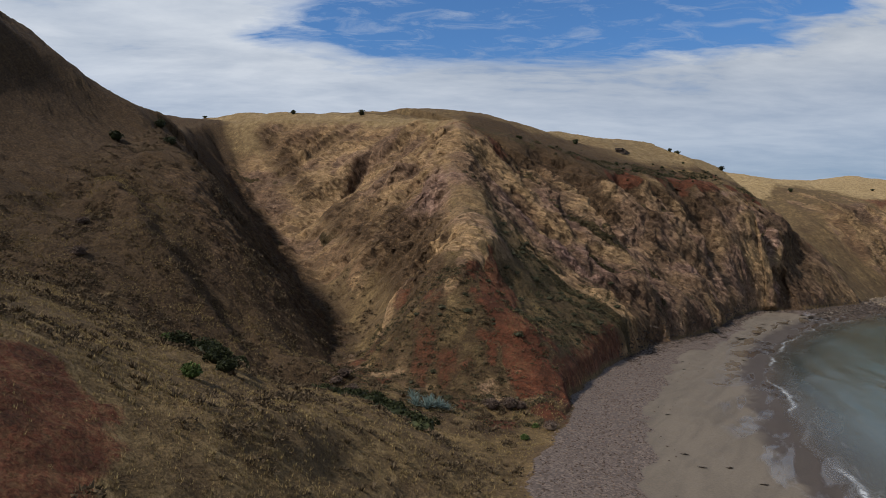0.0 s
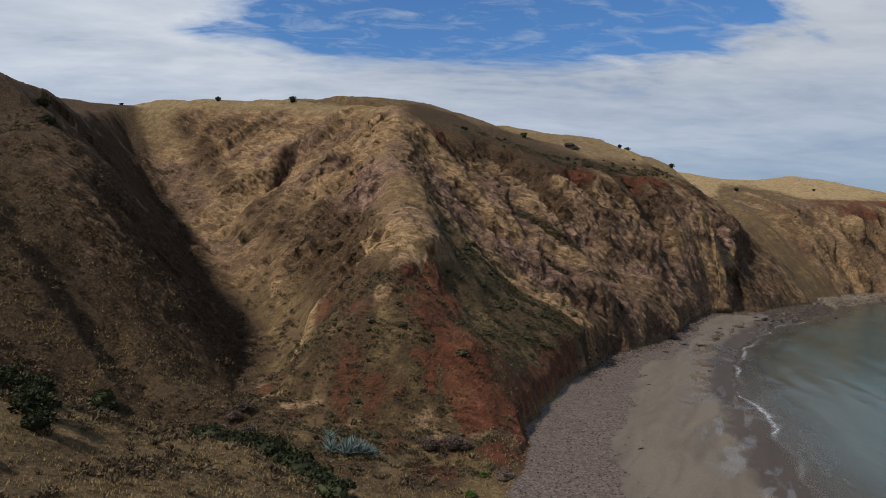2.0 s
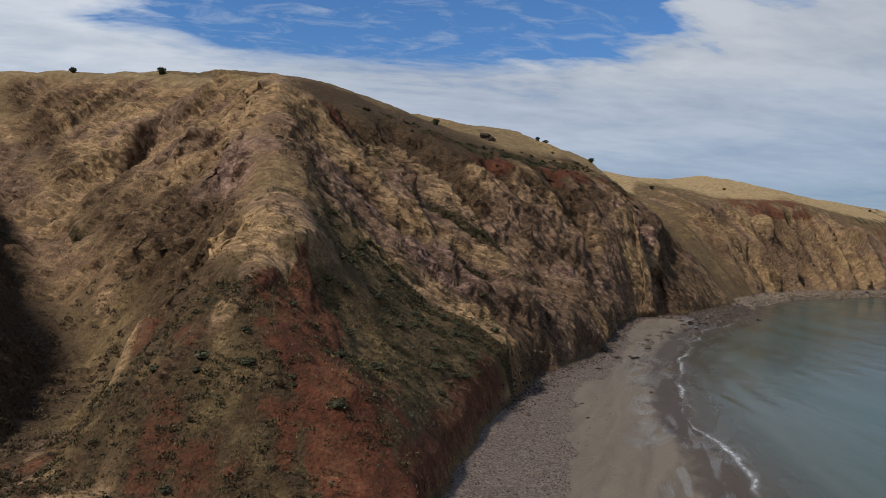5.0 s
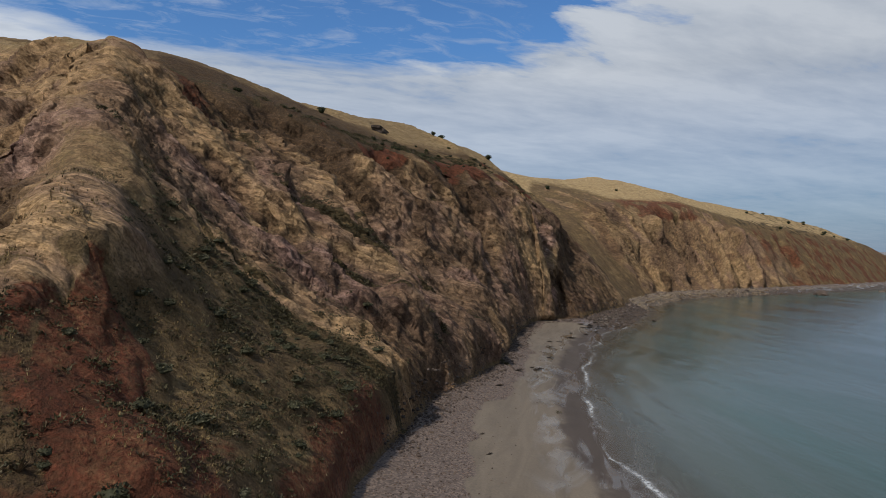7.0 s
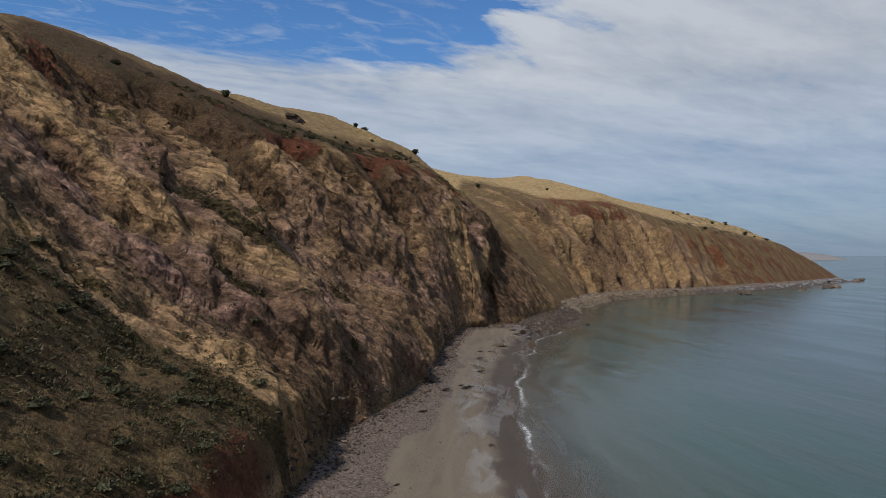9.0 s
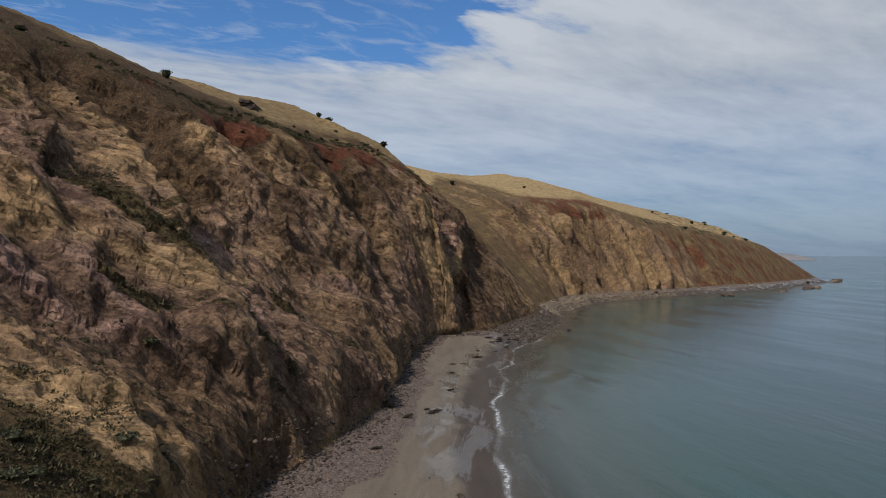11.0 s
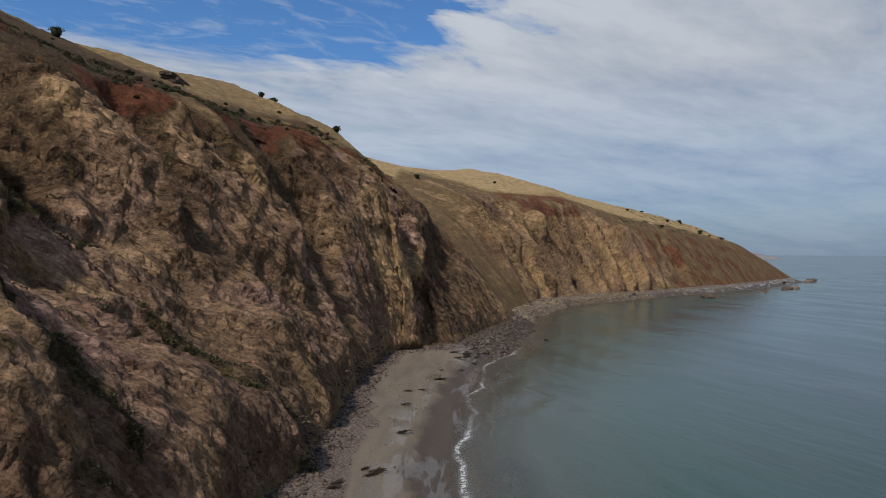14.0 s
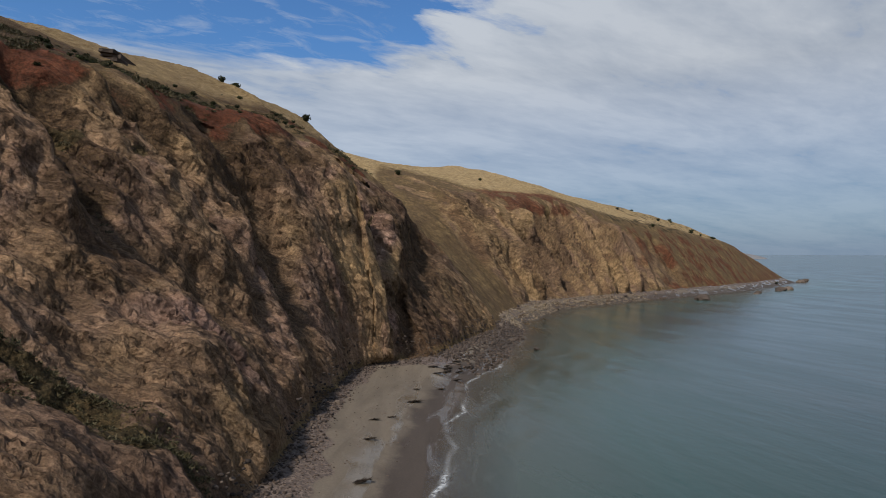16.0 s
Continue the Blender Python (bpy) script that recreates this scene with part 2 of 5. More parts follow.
    chip.inputs["Scale"].default_value = 1.1
    nt.links.new(pos, chip.inputs["Vector"])
    steps = maths(nt, "ADD", facets(tone, bed.outputs[0], 1.7), maths(nt, "ADD", facets(small, bed.outputs[0], 1.6), facets(chip, pos, 1.2)))
    steps = maths(nt, "ADD", steps, maths(nt, "MULTIPLY", hue.outputs[1], 0.35))
    h = maths(nt, "ADD", h, maths(nt, "MULTIPLY", steps, maths(nt, "MAXIMUM", at["bare"], 0.25)))
    h = maths(nt, "ADD", h, maths(nt, "MULTIPLY", leaf, maths(nt, "MULTIPLY", at["bare"], 0.35)))
    first = bump(nt, b, h, 1.0, 0.6)
    bump(nt, b, fractal(nt, pos, 3.0, 3, 0.6), 0.8, 0.14, first)
    return m


def sand_material():
    m, nt, b = material("sand", 0.8, 0, 0.5)
    foot, shore = attribute(nt, "foot"), attribute(nt, "shore")
    pos = place(nt)
    streak = fractal(nt, place(nt, 0.5, 0.07, 1, radians(33)), 0.8, 5, 0.6, 0.8)
    big = fractal(nt, pos, 0.12, 4, 0.55, 0.6)
    fine = fractal(nt, pos, 4.0, 5, 0.65)
    dry = ramp(nt, streak, (0.3, (0.102, 0.076, 0.049)), (0.6, (0.148, 0.112, 0.074)))
    moist = ramp(nt, streak, (0.3, (0.045, 0.029, 0.018)), (0.65, (0.065, 0.045, 0.03)))
    wob = maths(nt, "MULTIPLY", maths(nt, "SUBTRACT", big, 0.5), 8.0)
    wet = ramp(nt, maths(nt, "DIVIDE", maths(nt, "ADD", shore, wob), 12.0), (0.30, 1.0), (0.44, 0.0))
    col = blend(nt, wet, dry, moist)
    stones = nt.nodes.new("ShaderNodeTexVoronoi")
    stones.inputs["Scale"].default_value = 5.0
    nt.links.new(pos, stones.inputs["Vector"])
    shade = ramp(nt, stones.outputs["Color"], (0.1, (0.046, 0.031, 0.022)), (0.5, (0.096, 0.066, 0.047)), (0.9, (0.17, 0.122, 0.09)))
    shingle = ramp(nt, maths(nt, "ADD", attribute(nt, "shingle"), maths(nt, "MULTIPLY", maths(nt, "SUBTRACT", fine, 0.5), 0.8)), (0.4, 0.0), (0.6, 1.0))
    col = blend(nt, 1.0, col, ramp(nt, fine, (0.3, 0.8), (0.7, 1.15)), "MULTIPLY")
    col = blend(nt, shingle, col, shade)
    nt.links.new(col, b.inputs["Base Color"])
    soaked = ramp(nt, maths(nt, "DIVIDE", maths(nt, "ADD", shore, wob), 14.0), (0.5, 1.0), (0.75, 0.0))
    film = maths(nt, "MULTIPLY", soaked, ramp(nt, fractal(nt, place(nt, 0.22, 0.05, 1, radians(33)), 1.0, 4, 0.55, 0.5), (0.5, 0.0), (0.56, 1.0)))
    nt.links.new(maths(nt, "SUBTRACT", 0.75, maths(nt, "MULTIPLY", film, 0.6)), b.inputs["Roughness"])
    bump(nt, b, maths(nt, "ADD", streak, fine), 0.25, 0.06)
    return m


def water_material():
    m, nt, b = material("water", 0.16, 0, 0.33)
    b.inputs["IOR"].default_value = 1.33
    shore = attribute(nt, "shore")
    pos = place(nt)
    drift = fractal(nt, place(nt, 0.10, 0.022, 1, radians(15)), 0.9, 4, 0.5, 0.6)
    deep = maths(nt, "DIVIDE", maths(nt, "MULTIPLY", shore, -1.0), 60.0)
    tint = ramp(nt, deep, (0.0, (0.09, 0.075, 0.055)), (0.12, (0.045, 0.056, 0.046)), (0.4, (0.02, 0.055, 0.05)), (1.0, (0.016, 0.04, 0.046)))
    tint = blend(nt, 1.0, tint, ramp(nt, drift, (0.35, 0.9), (0.65, 1.1)), "MULTIPLY")
    lace = fractal(nt, pos, 1.6, 5, 0.65, 0.5)
    sway = maths(nt, "MULTIPLY", maths(nt, "SUBTRACT", fractal(nt, pos, 0.07, 3, 0.5), 0.5), 6.0)
    reach = maths(nt, "ADD", shore, sway)
    lip = ramp(nt, maths(nt, "ABSOLUTE", maths(nt, "ADD", reach, 1.0)), (0.15, 1.0), (0.6, 0.0))
    wash = ramp(nt, maths(nt, "DIVIDE", maths(nt, "MULTIPLY", reach, -1.0), 5.0), (0.19, 0.0), (0.22, 0.3), (0.7, 0.0))
    foam = maths(nt, "MAXIMUM", maths(nt, "MULTIPLY", lip, ramp(nt, lace, (0.38, 0.25), (0.55, 1.0))), maths(nt, "MULTIPLY", wash, ramp(nt, lace, (0.5, 0.0), (0.6, 1.0))))
    foam = maths(nt, "MULTIPLY", foam, ramp(nt, fractal(nt, pos, 0.045, 3, 0.5), (0.42, 0.12), (0.56, 0.8)))
    east = maths(nt, "DIVIDE", vmaths(nt, "DOT_PRODUCT", pos, (1.0, 0.0, 0.0)), 400.0)      # the far side of the bay lies in the lee
    foam = maths(nt, "MULTIPLY", foam, ramp(nt, east, (0.35, 1.0), (0.45, 0.15)))
    tint = blend(nt, foam, tint, (0.62, 0.62, 0.6))
    nt.links.new(tint, b.inputs["Base Color"])
    swell = fractal(nt, place(nt, 0.45, 0.12, 1, radians(15)), 0.6, 3, 0.5)
    ripple = fractal(nt, place(nt, 1.0, 0.4, 1, radians(20)), 1.3, 4, 0.6)
    rough = ramp(nt, drift, (0.4, 0.15), (0.6, 0.22))
    nt.links.new(rough, b.inputs["Roughness"])
    first = bump(nt, b, swell, 0.22, 0.6)
    warp = maths(nt, "MULTIPLY", fractal(nt, place(nt, 0.05, 0.02, 1, radians(15)), 1.0, 2, 0.5), 16.0)      # low waves that come in along the shore
    wave = maths(nt, "SINE", maths(nt, "MULTIPLY", maths(nt, "ADD", shore, warp), 1.1))
    wave = maths(nt, "MULTIPLY", wave, ramp(nt, deep, (0.03, 0.0), (0.08, 1.0), (0.3, 0.5), (0.6, 0.0)))
    first = bump(nt, b, wave, 0.5, 0.12, first)
    bump(nt, b, ripple, 0.22, 0.15, first)
    clear = nt.nodes.new("ShaderNodeBsdfTransparent")
    mix = nt.nodes.new("ShaderNodeMixShader")
    nt.links.new(maths(nt, "MAXIMUM", ramp(nt, deep, (0.0, 0.15), (0.03, 0.5), (0.16, 1.0)), foam), mix.inputs[0])
    nt.links.new(clear.outputs[0], mix.inputs[1])
    nt.links.new(b.outputs[0], mix.inputs[2])
    nt.links.new(mix.outputs[0], nt.nodes["Material Output"].inputs["Surface"])
    return m


def leaf_material(name, dark, mid, light, rough=0.6, by="island"):
    """Leaves, blades and stones: each piece has its own tone."""
    m, nt, b = material(name, rough, 0, 0.1)
    geo = nt.nodes.new("ShaderNodeNewGeometry")
    info = nt.nodes.new("ShaderNodeObjectInfo")
    pick = maths(nt, "FRACT", maths(nt, "ADD", geo.outputs["Random Per Island"], maths(nt, "MULTIPLY", info.outputs["Random"], 0.35)))
    col = ramp(nt, pick, (0.0, dark), (0.5, mid), (1.0, light))
    col = blend(nt, 1.0, col, ramp(nt, fractal(nt, place(nt), 2.2, 4, 0.6), (0.3, 0.65), (0.7, 1.3)), "MULTIPLY")
    nt.links.new(col, b.inputs["Base Color"])
    return m


def stone_material(name, dark, mid, light, rough=0.85):
    m, nt, b = material(name, rough, 0, 0.3)
    geo = nt.nodes.new("ShaderNodeNewGeometry")
    info = nt.nodes.new("ShaderNodeObjectInfo")
    pick = maths(nt, "FRACT", maths(nt, "ADD", geo.outputs["Random Per Island"], info.outputs["Random"]))
    col = ramp(nt, pick, (0.0, dark), (0.5, mid), (1.0, light))
    pos = place(nt)
    col = blend(nt, 1.0, col, ramp(nt, fractal(nt, pos, 3.0, 5, 0.65), (0.3, 0.6), (0.7, 1.3)), "MULTIPLY")
    nt.links.new(col, b.inputs["Base Color"])
    bump(nt, b, fractal(nt, pos, 6.0, 5, 0.7), 0.7, 0.08)
    return m


DARK_LEAF = leaf_material("dark_leaf", (0.013, 0.015, 0.006), (0.028, 0.032, 0.012), (0.052, 0.055, 0.022))
GREEN_LEAF = leaf_material("green_leaf", (0.03, 0.05, 0.012), (0.07, 0.10, 0.025), (0.13, 0.15, 0.05))
GREY_LEAF = leaf_material("grey_leaf", (0.032, 0.031, 0.016), (0.062, 0.058, 0.031), (0.105, 0.094, 0.055))
OLIVE_LEAF = leaf_material("olive_leaf", (0.03, 0.026, 0.013), (0.06, 0.051, 0.025), (0.105, 0.083, 0.043))
TWIG = leaf_material("dry_twigs", (0.05, 0.033, 0.026), (0.11, 0.075, 0.055), (0.18, 0.13, 0.095))
STRAW = leaf_material("dry_grass", (0.13, 0.088, 0.038), (0.215, 0.15, 0.064), (0.30, 0.218, 0.098), 0.85)
DRAB = leaf_material("drab_grass", (0.06, 0.042, 0.024), (0.11, 0.08, 0.043), (0.18, 0.135, 0.072), 0.85)
BRUSH = leaf_material("brown_brush", (0.05, 0.034, 0.02), (0.095, 0.065, 0.037), (0.155, 0.11, 0.063), 0.85)
AGAVE = leaf_material("agave_leaf", (0.055, 0.08, 0.07), (0.10, 0.135, 0.118), (0.16, 0.20, 0.175), 0.5)
BARK = stone_material("bark", (0.05, 0.035, 0.025), (0.09, 0.065, 0.045), (0.13, 0.10, 0.075))
COBBLE = stone_material("cobble", (0.05, 0.033, 0.024), (0.105, 0.071, 0.051), (0.20, 0.142, 0.106))
BOULDER = stone_material("boulder", (0.04, 0.028, 0.021), (0.085, 0.06, 0.043), (0.15, 0.11, 0.08))
WEED = leaf_material("sea_wrack", (0.014, 0.009, 0.006), (0.03, 0.02, 0.012), (0.055, 0.038, 0.022), 0.5)
TIMBER = stone_material("weathered_timber", (0.10, 0.09, 0.08), (0.14, 0.12, 0.10), (0.18, 0.16, 0.14))
RUBBLE = stone_material("rubble", (0.03, 0.021, 0.016), (0.065, 0.045, 0.033), (0.12, 0.085, 0.06))
SANDSTONE = stone_material("sandstone", (0.12, 0.088, 0.058), (0.20, 0.15, 0.096), (0.29, 0.22, 0.145))
PALE_ROCK = stone_material("pale_rock", (0.13, 0.125, 0.125), (0.17, 0.16, 0.155), (0.21, 0.195, 0.185))
EARTH, SAND, WATER = earth_material(), sand_material(), water_material()

# ---- the shape of the coast ----
def hash2(ix, iy, seed):
    h = (ix.astype(np.int64) * 374761393 + iy.astype(np.int64) * 668265263 + seed * 1442695041) & 0xFFFFFFFF
    h = ((h ^ (h >> 13)) * 1274126177) & 0xFFFFFFFF
    return (h ^ (h >> 16)) / 4294967295.0


def gnoise(x, y, seed=0):
    """Gradient noise, about -1 to 1."""
    x0, y0 = np.floor(x), np.floor(y)
    fx, fy = x - x0, y - y0
    sx, sy = fx * fx * fx * (fx * (fx * 6 - 15) + 10), fy * fy * fy * (fy * (fy * 6 - 15) + 10)
    v = []
    for dx, dy in ((0, 0), (1, 0), (0, 1), (1, 1)):
        a = hash2(x0 + dx, y0 + dy, seed) * 2 * np.pi
        v.append(np.cos(a) * (fx - dx) + np.sin(a) * (fy - dy))
    return 1.5 * ((v[0] * (1 - sx) + v[1] * sx) * (1 - sy) + (v[2] * (1 - sx) + v[3] * sx) * sy)


def fbm(x, y, octaves=4, seed=0, gain=0.5):
    total, amp = 0.0, 1.0
    for i in range(octaves):
        total = total + amp * gnoise(x * 2 ** i + 17.3 * i, y * 2 ** i - 9.1 * i, seed + i)
        amp *= gain
    return total


def ridged(x, y, octaves=3, seed=0, gain=0.5):
    total, amp = 0.0, 1.0
    for i in range(octaves):
        total = total + amp * (1 - 2 * np.abs(gnoise(x * 2 ** i + 5.3 * i, y * 2 ** i + 3.7 * i, seed + i)))
        amp *= gain
    return total


def smin(a, b, k):
    h = np.clip(0.5 + 0.5 * (b - a) / k, 0, 1)
    return b + (a - b) * h - k * h * (1 - h)


def step(a, b, x):
    t = np.clip((x - a) / (b - a), 0, 1)
    return t * t * (3 - 2 * t)


def along(line, x, y):
    """Signed distance to a polyline (plus on its left) and the length along it, of the nearest point."""
    best, side, run = np.full(x.shape, 1e12), np.zeros(x.shape), np.zeros(x.shape)
    far = np.full(x.shape, 0.0)
    length = 0.0
    for (ax, ay), (bx, by) in zip(line[:-1], line[1:]):
        dx, dy = bx - ax, by - ay
        n = math.hypot(dx, dy)
        t = np.clip(((x - ax) * dx + (y - ay) * dy) / (n * n), 0, 1)
        px, py = x - ax - t * dx, y - ay - t * dy
        d2 = px * px + py * py
        cross = (dx * (y - ay) - dy * (x - ax)) / n
        closer = (d2 < best - 1e-6) | ((np.abs(d2 - best) <= 1e-6) & (np.abs(cross) > np.abs(far)))
        best = np.where(closer, d2, best)
        far = np.where(closer, cross, far)
        run = np.where(closer, length + t * n, run)
        length += n
    return np.sqrt(best) * np.sign(far), run


# foot of the slopes, with the rise above it: place, steepness, cliff-edge height, slope above it, hilltop height
NEAR_COAST = [
    (-40, -400, 0.55, 40.0, 0.30, 60.0),
    (-8, -40, 0.62, 40.0, 0.30, 60.0),
    (2, 25, 0.90, 40.0, 0.60, 110.0),
    (7, 55, 0.90, 45.0, 0.76, 120.0),
    (13, 73, 0.90, 50.0, 0.76, 120.0),
    (19, 92, 1.03, 49.6, 0.26, 62.3),
    (30, 115, 0.86, 51.4, 0.15, 52.5),
    (45, 139, 1.02, 57.4, 0.10, 77.0),
    (64.7, 160, 0.78, 58.0, 0.40, 68.0),
    (82, 187, 1.40, 45.5, 0.51, 72.1),
    (102, 217, 1.95, 47.0, 0.43, 72.8),
    (108, 222, 2.20, 44.0, 0.50, 72.8),
    (124, 224.5, 2.40, 34.0, 0.69, 70.7),
    (145, 242.5, 2.00, 33.0, 0.78, 61.8),
]
FAR_COAST = [
    (161, 254, 1.49, 24.1, 0.46, 62.7),
    (186, 284, 0.90, 28.0, 0.40, 62.0),
    (231, 322, 1.35, 48.5, 0.39, 68.5),
    (300, 337, 1.49, 49.5, 0.39, 71.8),
    (352, 347, 1.39, 39.3, 0.45, 62.5),
    (420, 360, 1.29, 34.0, 0.44, 53.6),
    (500, 383, 1.19, 27.0, 0.45, 48.5),
    (556, 402, 0.70, 18.5, 0.35, 30.0),
    (574, 420, 0.50, 8.1, 0.34, 30.0),
    (556, 445, 0.70, 12.3, 0.30, 40.0),
    (430, 560, 0.80, 14.0, 0.30, 50.0),
    (380, 900, 0.80, 14.0, 0.30, 60.0),
    (500, 2500, 0.80, 14.0, 0.30, 60.0),
]
COAST = NEAR_COAST + FAR_COAST
FOOT = [(c[0], c[1]) for c in COAST]
SHORE = [(10, -400), (22, -40), (33, 30), (39, 62), (48, 90), (55, 109), (68, 138), (85, 165), (97, 182), (123, 213),
         (135, 222), (166, 250), (196, 284), (240, 315), (304, 329), (348, 337), (416, 350), (498, 374), (558, 394),
         (584, 420), (562, 452), (440, 570), (395, 900), (515, 2500)]
# gullies: place, floor height; slopes of the left and right side by length, half width of the floor
GULLIES = [
    ([(16, 72, 3.6), (4, 77, 4.6), (-13.2, 93, 6.3), (-18.2, 122, 7.5), (-40, 165.5, 22.0), (-54, 185, 33.7), (-64, 200, 47), (-74, 216, 66), (-84, 240, 95)], 1.22, 1.08, 2.5),
]
# the side creek, from its head in the west to the beach: place, floor height, slope of its north and south banks, flat ground north of it
CREEK = [
    (-130, 80, 64, 0.85, 0.24, 1.5),
    (-80, 80, 32, 0.54, 0.24, 1.5),
    (-57, 79, 21.5, 0.50, 0.22, 1.5),
    (-38, 78, 15.8, 0.52, 0.20, 1.5),
    (-28, 79.5, 11.3, 0.55, 0.20, 1.5),
    (-15.6, 79.5, 6.4, 0.85, 0.20, 4.0),
    (-8.6, 74.5, 5.5, 0.95, 0.24, 11.0),
    (-3.6, 69, 4.9, 0.95, 0.28, 16.0),
    (3, 62, 3.9, 0.95, 0.30, 22.0),
    (12, 58, 3.3, 0.95, 0.30, 26.0),
    (40, 55, 3.0, 0.95, 0.30, 26.0),
]
# breaks between the cliff's slabs: length along the coast, and how far each leans along it
SLABS = [(100, 0.3), (123.5, 0.38), (142, 0.6), (160, 0.85), (187, 2.0), (212, 1.6), (236, 1.4), (261, 0.2), (277, 0.0)]
# swells and hollows of the cliff and the near slopes: place, reach, rise
SWELLS = [
    (-28, 92, 12, -5.3), (3, 106, 8, -2.1), (10, 114, 10, 3.7), (29, 121, 10, 2.2), (16, 128, 10, 1.5), (5, 137, 11, 3.8),
    (36, 134, 9, 2.2), (44, 145, 8, 2.9), (36, 153, 10, 4.4), (22, 166, 10, -1.8), (10, 168, 12, -2.4), (50, 160, 9, 2.5),
    (58, 154, 8, 2.9), (66, 163, 8, 2.3), (60, 173, 9, -3.5), (66, 182, 9, 3.6), (30, 179, 9, 2.9), (53, 184, 10, 2.7),
    (45, 190, 10, 2.7), (76, 203, 10, 1.3), (92, 200, 10, 3.7), (-20, 142, 11, 2.4), (-70, 113, 16, -3.0), (-68, 135, 13, -6.0), (-84, 205, 20, -5.0), (-27, 164, 12, 2.1), (-45, 188, 14, 2.4),
]
# buttresses of the cliff, each from its head down to its foot: width, how far it stands out, how pale it is, its line
RIBS = [
    (8.0, 1.3, 0.5, [(3, 168), (6, 142), (7.2, 128), (7.6, 111)]),
    (7.0, 0.9, 0.0, [(6.7, 108), (8.8, 103), (9.8, 97), (11, 90), (13, 83)]),
    (4.0, 1.8, 0.8, [(7.6, 160.5), (15.7, 157.8), (22, 154.3), (26.1, 152)]),
    (3.6, 2.2, 0.3, [(24.3, 174.5), (26.4, 167), (27.4, 160)]),
    (4.6, 2.8, 0.9, [(31.3, 187), (34.4, 181), (36.3, 173), (39.8, 168)]),
    (4.4, 2.6, 0.8, [(48, 189.3), (50.8, 187.8), (54.5, 187.5), (58, 184.5)]),
    (5.0, 2.4, 0.8, [(60.7, 205), (65, 202), (71, 200.4), (76, 199)]),
    (4.2, 2.2, 0.6, [(67.7, 210.5), (73, 208), (78.5, 206)]),
]
LOWER_RIBS = [
    (6.0, 2.0, 0.9, [(90, 231), (100, 230.5), (106, 228), (111, 224)]),
    (4.5, 2.4, 0.8, [(35, 156), (39.4, 153), (44.6, 146.6)]),
    (3.5, 1.5, 0.8, [(23, 137), (27, 136), (31, 133.5), (33.5, 127)]),
    (4.5, 1.0, 0.2, [(52, 176), (60, 177), (65.5, 175), (71.5, 175.5)]),
    (5.0, 0.8, 0.7, [(-9, 160), (-13, 147), (-15, 134)]),
    (2.6, 0.25, 1.0, [(4.6, 106), (-5, 113), (-8.5, 104), (-12.5, 97)]),
    (1.8, 0.4, 0.9, [(8.4, 111.7), (5.8, 107), (3.3, 101), (0.7, 98.1), (-2.6, 96.3)]),
    (5.0, 1.4, 0.4, [(-52, 104), (-43, 95), (-35, 90), (-27, 86)]),
]
# chutes and recesses between them: width, depth, how dark they are coloured (earth, and shade painted in), their line
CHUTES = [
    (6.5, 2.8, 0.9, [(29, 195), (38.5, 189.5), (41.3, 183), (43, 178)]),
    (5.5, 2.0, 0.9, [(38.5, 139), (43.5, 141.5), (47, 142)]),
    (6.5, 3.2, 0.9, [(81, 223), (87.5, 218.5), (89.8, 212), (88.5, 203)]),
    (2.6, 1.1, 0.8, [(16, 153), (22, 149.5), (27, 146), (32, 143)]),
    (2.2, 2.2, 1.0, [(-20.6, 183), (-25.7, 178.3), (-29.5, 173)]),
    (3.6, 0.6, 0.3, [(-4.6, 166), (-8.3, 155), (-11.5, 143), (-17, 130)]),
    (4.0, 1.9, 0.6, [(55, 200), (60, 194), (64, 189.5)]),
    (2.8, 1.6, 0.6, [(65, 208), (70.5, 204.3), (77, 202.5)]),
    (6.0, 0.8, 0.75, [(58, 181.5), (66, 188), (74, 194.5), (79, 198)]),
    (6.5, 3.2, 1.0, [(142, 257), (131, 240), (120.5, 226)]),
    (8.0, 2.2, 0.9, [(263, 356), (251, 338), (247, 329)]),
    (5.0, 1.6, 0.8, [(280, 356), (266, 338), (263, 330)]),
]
# lines of scrub rooted in the joints: width, line
SCRUB_LINES = [
    (1.6, [(20, 129), (24, 126.7), (30.5, 124.5), (33, 123.5), (35.3, 124)]),
    (1.5, [(27, 160.5), (31.4, 156), (34.8, 153.8), (38.4, 153), (42, 152), (45, 153), (50.8, 150)]),
    (0.9, [(38, 167.5), (41.2, 169.3), (43.7, 170.9), (47, 173.1), (50.2, 176.2)]),
    (2.2, [(55, 169.8), (58.5, 168), (61, 163.5), (66, 162.5)]),
]
# stains of the rock and soil: place, reach along x and y
PURPLE = [(-1, 139, 8, 9), (15, 148, 9, 6), (30, 143, 8, 5), (26, 166, 5, 8), (42, 158, 9, 6)]
TAN = [(-2, 159, 9, 14), (3, 113, 7, 8), (47.5, 143, 5, 4), (73, 173, 6, 5), (105, 229, 9, 10), (25, 148, 6, 4), (-30, 180, 16, 14), (220, 332, 25, 13), (262, 341, 16, 8), (300, 344, 14, 8)]
FOOT_LEN = [0.0]
for p, q in zip(FOOT[:-1], FOOT[1:]):
    FOOT_LEN.append(FOOT_LEN[-1] + math.dist(p, q))


def hump(x, a, b, soft):
    """1 between a and b, falling to 0 over soft on either side."""
    return step(a - soft, a, x) * step(b + soft, b, x)


def spot(x, y, cx, cy, rx, ry):
    return np.clip(1 - np.sqrt(((x - cx) / rx) ** 2 + ((y - cy) / ry) ** 2), 0, 1)


